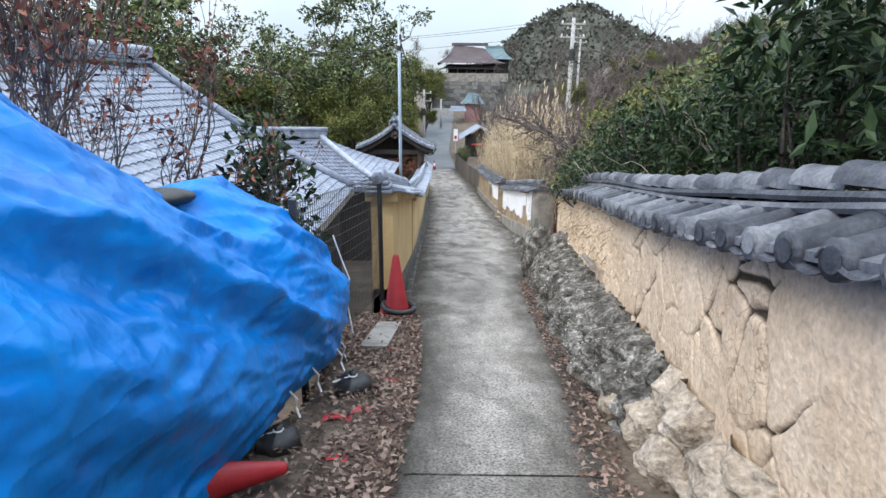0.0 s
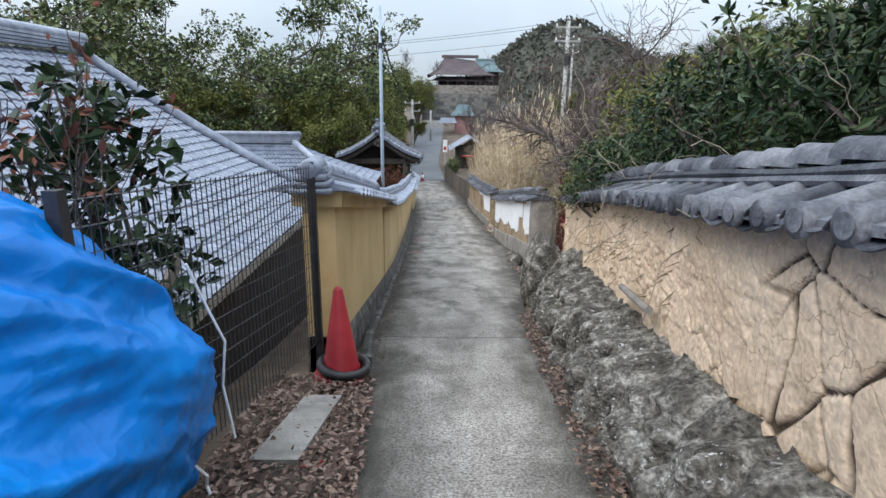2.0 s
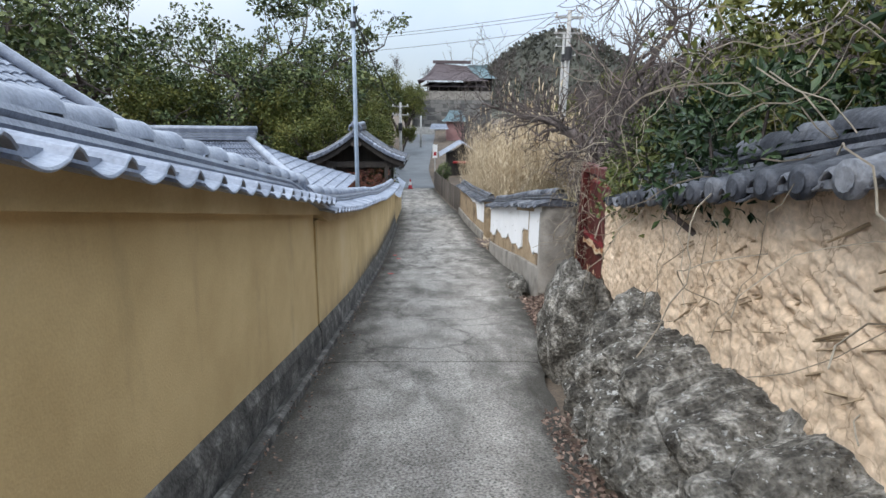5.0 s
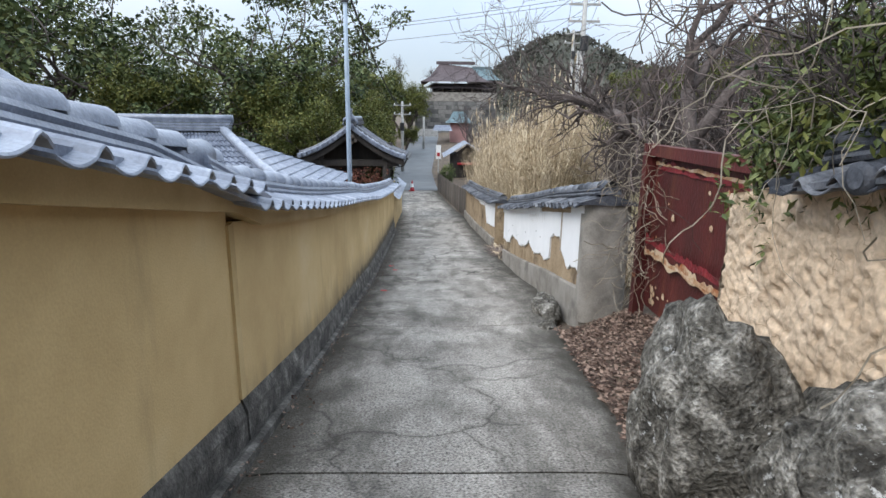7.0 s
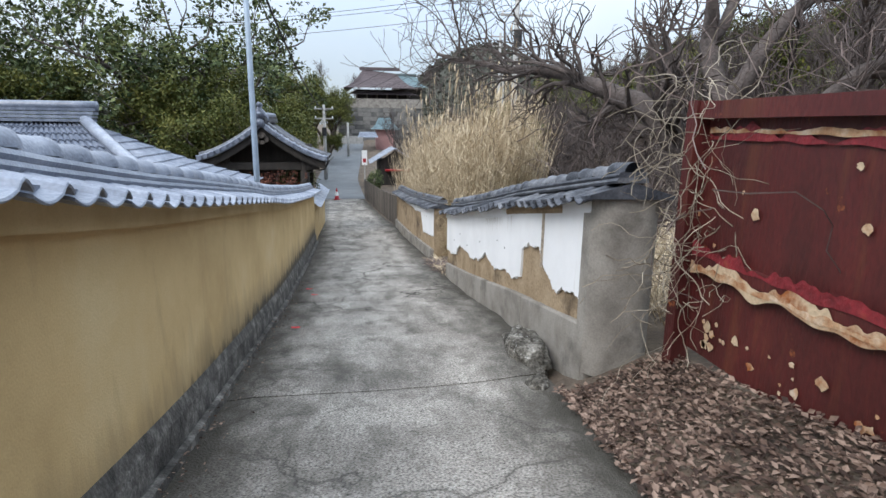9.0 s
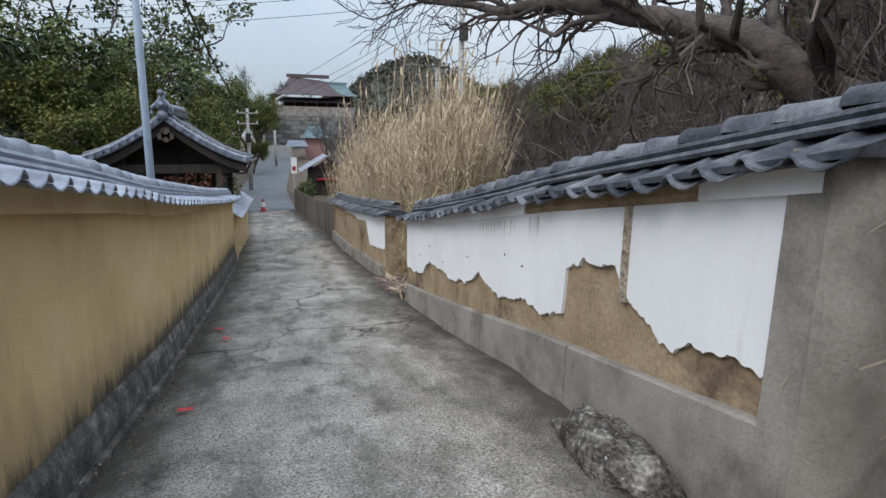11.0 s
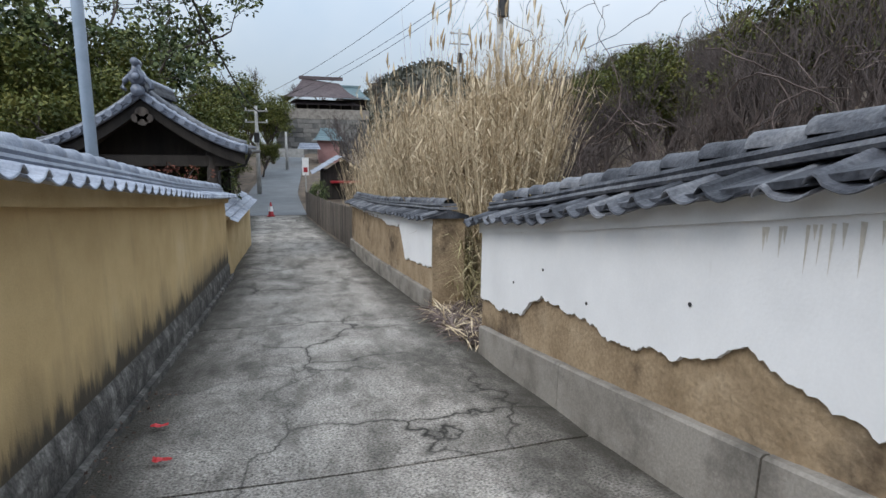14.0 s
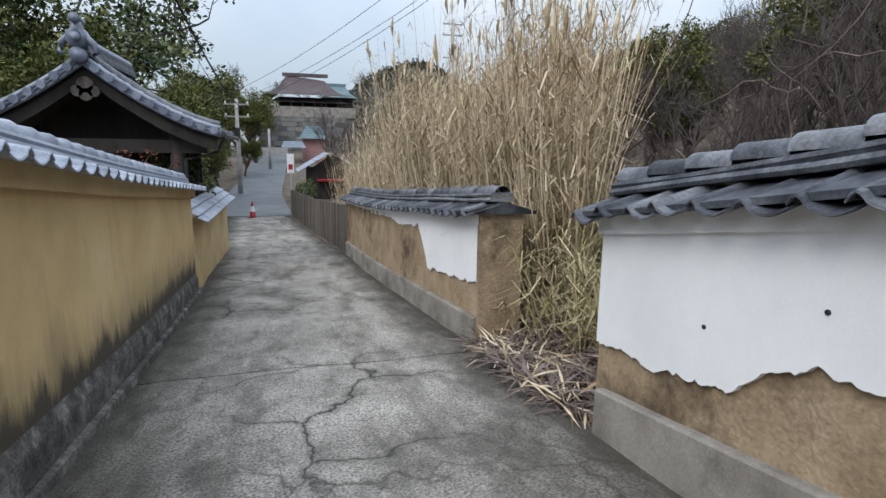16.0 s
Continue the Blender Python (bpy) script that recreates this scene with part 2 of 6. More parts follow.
BARE_STEEL = material("peeled_steel", [(0.35, (0.30, 0.10, 0.03)), (0.55, (0.55, 0.42, 0.28))], 6, 7, 0.7, 0.4, 40)
POLE = material("pale_blue_pole", [(0.3, (0.30, 0.38, 0.47)), (0.7, (0.44, 0.52, 0.62))], 3, 5, 0.45, 0.05, 60, grain=0.05)
CONC_POLE = material("grey_concrete_pole", [(0.3, (0.28, 0.28, 0.27)), (0.7, (0.45, 0.44, 0.42))], 3, 5, 0.85, 0.1, 60, grain=0.08)
WOOD_DARK = material("dark_weathered_wood", [(0.3, (0.012, 0.010, 0.009)), (0.7, (0.04, 0.033, 0.028))], 4, 6, 0.85, 0.4, 40, stretch=(1, 1, 0.15))
WOOD_GREY = material("grey_weathered_wood", [(0.3, (0.06, 0.05, 0.043)), (0.7, (0.17, 0.145, 0.125))], 4, 6, 0.85, 0.5, 40, stretch=(1, 1, 0.12), obj=0.3)
# near-black base colour stands in for the deep shade below the eaves
SHADOW_WALL = material("shade_black_boarded_wall", [(0.3, (0.010, 0.008, 0.008)), (0.7, (0.03, 0.024, 0.022))], 3, 5, 0.85, 0.3, 40)
BARK = material("grey_brown_bark", [(0.3, (0.04, 0.031, 0.028)), (0.7, (0.13, 0.105, 0.095))], 5, 7, 0.95, 0.8, 30, grain=0.3)
TWIG = material("bare_twigs", [(0.3, (0.085, 0.064, 0.058)), (0.7, (0.21, 0.165, 0.15))], 3, 5, 0.95, 0.2, 30, island=0.4)
SLOPE_TWIG = material("slope_twigs", [(0.3, (0.045, 0.036, 0.034)), (0.7, (0.115, 0.092, 0.086))], 0.6, 5, 0.95, 0.2, 30, island=0.3)
PALE_TWIG = material("pale_vine", [(0.3, (0.20, 0.17, 0.13)), (0.7, (0.38, 0.33, 0.26))], 3, 5, 0.9, 0.2, 30, island=0.3)
LEAF = material("dark_evergreen_leaf", [(0.25, (0.022, 0.037, 0.016)), (0.5, (0.075, 0.103, 0.040)), (0.8, (0.21, 0.23, 0.09))], 0.45, 5, 0.55, 0.0, 20, island=0.5)
SHRUB_LEAF = material("glossy_shrub_leaf", [(0.25, (0.008, 0.019, 0.008)), (0.5, (0.021, 0.042, 0.016)), (0.8, (0.065, 0.10, 0.042))], 1.5, 5, 0.38, 0.0, 20, island=0.5)
OLIVE_LEAF = material("olive_green_leaf", [(0.25, (0.05, 0.065, 0.018)), (0.5, (0.10, 0.115, 0.03)), (0.8, (0.19, 0.18, 0.05))], 0.7, 5, 0.55, 0.0, 20, island=0.5)
RED_LEAF = material("withered_red_leaf", [(0.25, (0.06, 0.022, 0.018)), (0.5, (0.14, 0.05, 0.035)), (0.8, (0.25, 0.11, 0.07))], 2, 5, 0.8, 0.0, 20, island=0.5)
REED = material("dry_reed", [(0.25, (0.24, 0.18, 0.11)), (0.5, (0.45, 0.355, 0.235)), (0.8, (0.64, 0.54, 0.39))], 0.8, 5, 0.85, 0.0, 20, island=0.6)
GREEN_REED = material("half_green_reed", [(0.25, (0.17, 0.15, 0.065)), (0.5, (0.30, 0.26, 0.135)), (0.8, (0.46, 0.39, 0.24))], 0.8, 5, 0.85, 0.0, 20, island=0.6)
LITTER = material("fallen_leaves", [(0.2, (0.05, 0.033, 0.027)), (0.5, (0.13, 0.085, 0.066)), (0.8, (0.30, 0.215, 0.17))], 3, 5, 0.9, 0.0, 20, island=0.7)
SOIL = material("leafy_soil", [(0.3, (0.05, 0.037, 0.028)), (0.55, (0.12, 0.09, 0.065)), (0.75, (0.2, 0.155, 0.11))], 1.2, 9, 0.95, 0.7, 30, grain=0.35)
HILL = material("wooded_hillside", [(0.3, (0.040, 0.042, 0.034)), (0.55, (0.075, 0.077, 0.060)), (0.75, (0.115, 0.11, 0.085))], 0.12, 9, 0.95, 0.8, 1.5, grain=0.3)
ASPHALT = material("pale_asphalt", [(0.3, (0.11, 0.118, 0.125)), (0.7, (0.16, 0.17, 0.18))], 0.8, 6, 0.9, 0.2, 50, grain=0.15)
BROWN_ROOF = material("brown_copper_roof", [(0.3, (0.075, 0.058, 0.062)), (0.7, (0.12, 0.095, 0.10))], 0.6, 5, 0.92, 0.1, 8)
GREEN_ROOF = material("verdigris_roof", [(0.3, (0.10, 0.15, 0.17)), (0.7, (0.15, 0.22, 0.24))], 0.6, 5, 0.7, 0.1, 8)
STONE = material("stone_rampart", [(0.3, (0.10, 0.10, 0.098)), (0.6, (0.20, 0.195, 0.185))], 0.5, 7, 0.9, 0.6, 3, obj=0.5)
CABLE = material("black_cable", [(0.3, (0.015, 0.015, 0.016)), (0.7, (0.03, 0.03, 0.03))], 3, 3, 0.6, 0.0, 20)
PINK = material("faded_pink_wall", [(0.3, (0.30, 0.16, 0.15)), (0.7, (0.42, 0.24, 0.23))], 1, 5, 0.8, 0.1, 20)
RED_TAPE = material("torn_red_plastic", [(0.3, (0.5, 0.02, 0.025)), (0.7, (0.65, 0.05, 0.06))], 8, 4, 0.5, 0.2, 60)


STREAK = material("rain_streak", [(0.3, (0.50, 0.47, 0.42)), (0.7, (0.62, 0.60, 0.56))], 6, 5, 0.85, 0.05, 40)
for m in (LEAF, SHRUB_LEAF, OLIVE_LEAF, RED_LEAF, REED, GREEN_REED, LITTER, TWIG, PALE_TWIG, DARK_TILE, ROCK, MUD, EARTH, CONCRETE):
    m.node_tree.nodes["Principled BSDF"].inputs["Specular IOR Level"].default_value = 0.2


# ---- building blocks ----
class Mesh:
    """Gathers points and faces for one mesh."""

    def __init__(self):
        self.v, self.f = [], []

    def add(self, verts, faces):
        k = len(self.v)
        self.v.extend(tuple(p) for p in verts)
        self.f.extend(tuple(i + k for i in f) for f in faces)
        return self

    def box(self, x0, x1, y0, y1, z0, z1, fn=None):
        p = [(x, y, z) for x in (x0, x1) for y in (y0, y1) for z in (z0, z1)]
        if fn:
            p = [fn(*q) for q in p]
        return self.add(p, [(0, 1, 3, 2), (4, 6, 7, 5), (0, 4, 5, 1), (2, 3, 7, 6), (0, 2, 6, 4), (1, 5, 7, 3)])

    def tube(self, pts, radii, n=5, cap=True):
        pts = [Vector(p) for p in pts]
        k, out = len(pts), []
        for i, p in enumerate(pts):
            d = pts[min(i + 1, k - 1)] - pts[max(i - 1, 0)]
            d = d.normalized() if d.length > 1e-9 else Vector((0, 0, 1))
            a = d.orthogonal().normalized() if abs(d.z) > 0.9 else d.cross(Vector((0, 0, 1))).normalized()
            b = d.cross(a)
            r = radii[i] if hasattr(radii, "__len__") else radii
            out += [p + (a * math.cos(q) + b * math.sin(q)) * r for q in (2 * math.pi * j / n for j in range(n))]
        faces = [(i * n + j, i * n + (j + 1) % n, (i + 1) * n + (j + 1) % n, (i + 1) * n + j) for i in range(k - 1) for j in range(n)]
        if cap:
            faces += [tuple(reversed(range(n))), tuple(range((k - 1) * n, k * n))]
        return self.add(out, faces)

    def grid(self, us, vs, fn, flip=False):
        nu, nv = len(us), len(vs)
        pts = [fn(u, v) for u in us for v in vs]
        q = [(i * nv + j, (i + 1) * nv + j, (i + 1) * nv + j + 1, i * nv + j + 1) for i in range(nu - 1) for j in range(nv - 1)]
        return self.add(pts, [tuple(reversed(f)) for f in q] if flip else q)

    def sweep(self, profile, pts, close=True):
        """A profile of (across, up) carried along points, each (place, sideways vector)."""
        n, k, out = len(profile), len(pts), []
        for p, side in pts:
            p, side = Vector(p), Vector(side)
            out += [p + side * a + Vector((0, 0, b)) for a, b in profile]
        m = n if close else n - 1
        faces = [(i * n + j, i * n + (j + 1) % n, (i + 1) * n + (j + 1) % n, (i + 1) * n + j) for i in range(k - 1) for j in range(m)]
        if close:
            faces += [tuple(reversed(range(n))), tuple(range((k - 1) * n, k * n))]
        return self.add(out, faces)

    def leaf(self, p, d, up, size, wide=0.45):
        p, d = Vector(p), Vector(d)
        s = d.cross(Vector(up))
        s = s.normalized() * size * wide * 0.5 if s.length > 1e-6 else Vector((size * wide * 0.5, 0, 0))
        d = d.normalized() * size
        lift = s.cross(d).normalized() * size * 0.08
        return self.add([p, p + d * 0.5 + s + lift, p + d, p + d * 0.5 - s + lift], [(0, 1, 2, 3)])

    def data(self, name, mat, smooth=False):
        me = bpy.data.meshes.new(name)
        me.from_pydata(self.v, [], self.f)
        me.validate()
        bm = bmesh.new()
        bm.from_mesh(me)
        bmesh.ops.recalc_face_normals(bm, faces=bm.faces) if len(bm.faces) < 20000 else None
        bm.to_mesh(me)
        bm.free()
        me.materials.append(mat)
        if smooth:
            me.polygons.foreach_set("use_smooth", [True] * len(me.polygons))
        return me


def part(name, mb, mat, parent=None, label="", smooth=False, m=None, kind=""):
    ob = new(name, mb.data(name, mat, smooth) if isinstance(mb, Mesh) else mb)
    if parent is not None:
        ob.parent = parent
    if m is not None:
        ob.matrix_basis = m
    return tagged(ob, label, kind=kind)


def spread(ob, name, fn):
    """Stores a distance for each point of a mesh under a name."""
    at = ob.data.attributes.new(name, "FLOAT", "POINT")
    at.data.foreach_set("value", [fn(v.co) for v in ob.data.vertices])
    return ob


def thing(name, label, category, group="", kind="", at=(0, 0, 0)):
    ob = new(name)
    ob.location = at
    ob.empty_display_size = 0.1
    return tagged(ob, label, category, group, kind)


def lin(a, b, n):
    return [a + (b - a) * i / (n - 1) for i in range(n)]


GY = [-40, -6, 0, 2.94, 4.7, 7.58, 10.76, 14.14, 16.5, 19.6, 25, 30, 40, 48, 56, 70, 95, 140, 3000]
GZ = [9, 1.4, 0, -0.67, -1.05, -1.61, -2.23, -2.87, -3.23, -3.70, -4.28, -4.72, -5.3, -5.6, -5.6, -5.0, -3.2, -3.0, 0]


def g(y):
    """Height of the lane."""
    return float(sum(np.interp(y + d, GY, GZ) for d in (-0.8, -0.4, 0, 0.4, 0.8)) / 5)


def nz(x, y, z, s=1.0):
    return noise.noise((x * s, y * s, z * s))


def curve_x(table):
    ys, xs = [a for a, _ in table], [b for _, b in table]
    return lambda y: float(np.interp(y, ys, xs))


lane_left = curve_x([(-6, -0.5), (2.6, -0.29), (4.6, -0.25), (6.7, -0.38), (8.1, -0.52), (11.7, -0.60), (15.6, -0.67), (20, -0.72), (30, -0.88), (40, -1.6), (60, -2.6)])
lane_right = curve_x([(-6, 0.1), (0, 0.7), (2.5, 0.91), (3.9, 1.12), (5.65, 1.25), (10.3, 1.57), (11.75, 1.95), (15, 2.2), (17, 2.46), (25, 2.47), (34, 2.08), (49, 0.85), (60, 1.2)])
earth_x = curve_x([(-6, 0.4), (2.7, 1.42), (11.8, 2.5)])
white_x = curve_x([(15, 2.52), (22.6, 2.47)])
white2_x = curve_x([(25, 2.5), (34, 2.12)])
yellow_x = curve_x([(6.7, -0.66), (11.4, -0.68), (20, -0.79), (30, -0.95)])
yellow_off = curve_x([(6.7, 0.0), (11.44, 0.02), (11.46, -0.07), (13.3, -0.02), (15.3, 0.04), (18, 0.1), (30, 0.1)])
white_off = curve_x([(15, 0.22), (17.5, 0.2), (19.6, 0.12), (21.6, 0.0), (22.6, -0.05), (25, -0.06), (34, -0.02)])
earth_off = curve_x([(-4, -0.36), (1.2, -0.28), (3.5, -0.2), (5, -0.11), (6.5, -0.03), (8, 0.02), (12, 0.05)])


def gw(y):
    """Foot line of the white walls."""
    return g(y) + white_off(y)


def ge(y):
    return g(y) + earth_off(y)


def gy(y):
    return g(y) + yellow_off(y)


def lane_z(x, y):
    """The lane rises a little towards the white wall's foot."""
    k = min(1, max(0, (x - 0.9) / 1.6))
    return g(y) + 0.14 * k * k * float(np.interp(y, [13, 15.5, 18, 21, 22], [0, 1, 1, 0.3, 0]))


# ---- ground, lane and road ----
def land(x, y):
    """Height of the land on both sides of the lane."""
    base = g(y)
    left, right = lane_left(y), lane_right(y)
    if x < left:
        d = left - x
        yard = base - (1.5 if y < 32 else 0.3)
        if y < 6.5:
            return base + 0.03 - 3.6 * min(1, max(0, (d - 0.75) / 1.2)) ** 1.3 if y > 3.2 else base + 0.03 - 2.0 * min(1, max(0, (d - 3.2) / 2.0))
        return base - 0.06 + (yard - base) * min(1, max(0, (d - 0.5) / 0.6))
    if x > right:
        d = x - right
        bank = 0.55 if y < 11 else 0.15
        hill = max(0, x - 9 - 0.12 * max(0, y - 20)) * 0.36
        far = max(0, y - 60) * 0.0
        if 11 < y < 15.3:
            bank = 0.36
            return base - 0.03 + bank * min(1, max(0, d / 0.9)) + min(hill, 17 + 4 * nz(x, y, 0, 0.03))
        return base - 0.03 + bank * min(1, max(0, (d - 0.5) / 0.5)) + min(hill, 17 + 4 * nz(x, y, 0, 0.03)) + far
    return base - 0.08


xs = [-2500, -900, -300, -120, -60, -30, -18, -12, -8, -6, -5] + lin(-4.4, 4.4, 45) + [5, 6, 7.5, 9, 11, 14, 18, 23, 28, 34, 42, 52, 65, 90, 140, 300, 900, 2500]
ys = [-600, -200, -60, -30, -15, -8] + lin(-5, 50, 111) + [52, 55, 58, 62, 67, 73, 80, 90, 100, 115, 135, 170, 230, 350, 600, 1200, 3000]
mb = Mesh().grid(xs, ys, lambda x, y: (x, y, land(x, y) + 0.03 * nz(x, y, 3, 0.9)))
ground = part("ground", mb, SOIL, label="brown soil with leaf litter beside the lane", smooth=True)
tagged(ground, category="ground", kind="structure")

lane = thing("pavement", "worn grey concrete slabs with stains and cracks", "lane", kind="structure")
JOINTS = [-5, -1.6, 2.6, 8.28, 11.1, 15.35, 20.2, 24.7, 29.2, 34, 40, 48]
for y0, y1 in zip(JOINTS, JOINTS[1:]):
    mb = Mesh()
    rows = lin(y0 + 0.012, y1 - 0.012, max(6, int((y1 - y0) / 0.25)))
    tops = []
    for k, y in enumerate(rows):
        a, b = lane_left(y) + 0.04 * nz(0, y, 5, 1.7), lane_right(y) + 0.07 * nz(3, y, 5, 1.3)
        down = 0.012 if k in (0, len(rows) - 1) else 0
        ring = [(a, y, g(y) - 0.2)] + [(x, y, lane_z(x, y) - down + 0.012 * nz(x, y, 1, 1.1) - (0.02 if j in (0, 12) else 0)) for j, x in enumerate(lin(a, b, 13))] + [(b, y, g(y) - 0.2)]
        tops.append(ring)
    n = len(tops[0])
    mb.add([p for r in tops for p in r], [(i * n + j, (i + 1) * n + j, (i + 1) * n + j + 1, i * n + j + 1) for i in range(len(rows) - 1) for j in range(n - 1)] + [tuple(range(n)), tuple(reversed(range((len(rows) - 1) * n, len(rows) * n)))])
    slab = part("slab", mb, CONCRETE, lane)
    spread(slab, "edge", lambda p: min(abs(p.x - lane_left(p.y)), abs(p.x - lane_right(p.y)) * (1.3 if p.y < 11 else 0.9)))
    spread(slab, "worn", lambda p: float(np.interp(p.y, [9, 15], [0.2, 1.0])))

mb = Mesh()
rows = lin(48, 96, 40)
mb.grid(lin(0, 1, 9), rows, lambda u, y: (lane_left(min(y, 60)) - 0.4 + max(0, y - 62) * 0.02 + u * (3.4 + (y - 48) * 0.01), y, g(y) + 0.012))
road = part("road", mb, ASPHALT, label="pale grey asphalt road beyond the lane", smooth=True)
tagged(road, category="road", kind="structure")


# ---- tile pieces ----
def eave_tile(width=0.25, length=0.36, lip=0.010, drop=0.12):
    """One S-shaped roof tile, its lower end towards +x, with a hanging front lip."""
    mb = Mesh()
    n = 14
    # a shallow pan and a narrow roll
    bow = lambda t: -0.026 * math.sin(math.pi * t / 0.7) if t < 0.7 else 0.034 * math.sin(math.pi * (t - 0.7) / 0.3)
    wave = [(-width / 2 + width * i / (n - 1), bow(i / (n - 1))) for i in range(n)]
    for sx, dz in ((0.0, 0.0),):
        top = [[(x, yy, zz - drop * x / length) for yy, zz in wave] for x in (0, length)]
        low = [[(x, yy, zz - 0.014 - drop * x / length) for yy, zz in wave] for x in (0, length)]
        front = [(length + 0.004, yy, zz - drop - lip * (0.55 + 0.45 * math.sin(math.pi * i / (n - 1)))) for i, (yy, zz) in enumerate(wave)]
        v = top[0] + top[1] + low[0] + low[1] + front
        q = []
        for i in range(n - 1):
            q += [(i, i + n, i + n + 1, i + 1), (i + 2 * n, i + 2 * n + 1, i + 3 * n + 1, i + 3 * n), (i + n, i + 4 * n, i + 4 * n + 1, i + n + 1), (i + 4 * n, i + 3 * n, i + 3 * n + 1, i + 4 * n + 1)]
        q += [(0, 2 * n, 3 * n, n), (n - 1, 2 * n - 1, 4 * n - 1, 3 * n - 1), (n, 3 * n, 4 * n), (2 * n - 1, 5 * n - 1, 4 * n - 1)]
        mb.add(v, q)
    return mb


def round_tile(width=0.16, length=0.3, drop=0.1):
    """A half-round cap tile with a disc at its lower end, towards +x."""
    mb = Mesh()
    arc = [(width / 2 * math.cos(a), width / 2 * math.sin(a)) for a in lin(0, math.pi, 9)]
    mb.grid([0, length - 0.02, length], range(9), lambda x, i: (x, arc[i][0] * (1.04 if x > 0.1 else 0.96), arc[i][1] * (1.04 if x > 0.1 else 0.96) - drop * x / length))
    disc = [(length, width * 0.53 * math.cos(a), width * 0.53 * math.sin(a) - drop + 0.012) for a in lin(0, 2 * math.pi, 17)[:-1]]
    back = [(length - 0.03, y, z) for _, y, z in disc]
    mb.add(disc + back, [tuple(range(16))] + [(i, (i + 1) % 16, 16 + (i + 1) % 16, 16 + i) for i in range(16)])
    inner = [(length + 0.008, width * 0.34 * math.cos(a), width * 0.34 * math.sin(a) - drop + 0.012) for a in lin(0, 2 * math.pi, 13)[:-1]]
    return mb.add(inner, [tuple(range(12))])


def ridge_tile(length=0.3, r=0.085):
    mb = Mesh()
    arc = lin(0, math.pi, 9)
    return mb.grid([0, 0.02, length - 0.03, length - 0.028, length + 0.02], range(9), lambda x, i: ((math.cos(arc[i]) * r * (1.02 if x > length - 0.029 else 1.0)), x, math.sin(arc[i]) * r * (1.02 if x > length - 0.029 else 1.0)))


def shear(x, y, h, slope, foot=None):
    """Pose that puts a piece at (x, y, h above the lane), following the lane's slope along y."""
    m = Matrix.Translation((x, y, (foot or g)(y) + h))
    return m @ Matrix(((1, 0, 0, 0), (0, 1, 0, 0), (0, slope, 1, 0), (0, 0, 0, 1)))


def slope_at(y, foot=g):
    return (foot(y + 0.3) - foot(y - 0.3)) / 0.6


def coping(parent, face, y0, y1, h, tile_mesh, ridge_mesh, mat, pitch=0.25, width=0.42, out=0.17, rough=0.0, courses=2, side=1, rise=0.12, foot=g):
    """The tiled roof of a wall: eave tiles on the lane side, a plain slope behind, flat courses and a ridge."""
    mid = lambda y: face(y) - side * width / 2
    path = [((mid(y), y, foot(y)), (side, 0, 0)) for y in lin(y0, y1, max(4, int((y1 - y0) / 0.6)))]
    half = width / 2 + out
    slab = Mesh().sweep([(half - 0.03, h - 0.02), (half - 0.03, h + 0.012), (0, h + rise + 0.0), (-half, h - 0.0), (-half, h - 0.03)], path)
    part("roof_bed", slab, mat, parent)
    z = h + rise
    for k in range(courses):
        w = 0.13 - 0.012 * k
        part("ridge_course", Mesh().sweep([(w, z), (w + 0.012, z + 0.02), (w, z + 0.042), (-w, z + 0.042), (-w, z)], [((p[0][0] + rough * 0.02 * nz(0, p[0][1], k, 2), p[0][1], p[0][2] + rough * 0.02 * nz(1, p[0][1], k, 1.5)), p[1]) for p in path]), mat, parent)
        z += 0.045
    count = int((y1 - y0) / pitch)
    for i in range(count):
        y = y0 + (i + 0.5) * (y1 - y0) / count
        m = shear(mid(y), y, h + rise - 0.005 + 0.012 * rough * random.uniform(-1, 1), slope_at(y, foot), foot) @ pose(rough * random.uniform(-0.02, 0.02), 0, 0, rough * random.uniform(-3, 3), rough * random.uniform(-3, 3), rough * random.uniform(-4, 4))
        if side < 0:
            m = m @ Matrix.Diagonal((-1, 1, 1, 1))
        part("tile", tile_mesh, mat, parent, m=m)
    count = max(1, int((y1 - y0) / 0.3))
    for i in range(count):
        y = y0 + i * (y1 - y0) / count
        part("ridge_tile", ridge_mesh, mat, parent, m=shear(mid(y), y, z - 0.01 + 0.008 * rough * random.uniform(-1, 1), slope_at(y, foot), foot))


# ---- yellow wall ----
tile_y = eave_tile(0.25, 0.40, 0.008, 0.085).data("tile", TILE)
tile_d = eave_tile(0.25, 0.40, 0.012, 0.12).data("tile", DARK_TILE)
cap_d = round_tile(0.12, 0.41, 0.13).data("tile", DARK_TILE, True)
ridge_y = ridge_tile().data("ridge_tile", TILE, True)
ridge_d = ridge_tile().data("ridge_tile", DARK_TILE, True)


def wall_strip(face, y0, y1, profile, step=0.5, foot=g):
    return Mesh().sweep(profile, [((face(y), y, foot(y)), (1, 0, 0)) for y in lin(y0, y1, max(2, int((y1 - y0) / step) + 1))])


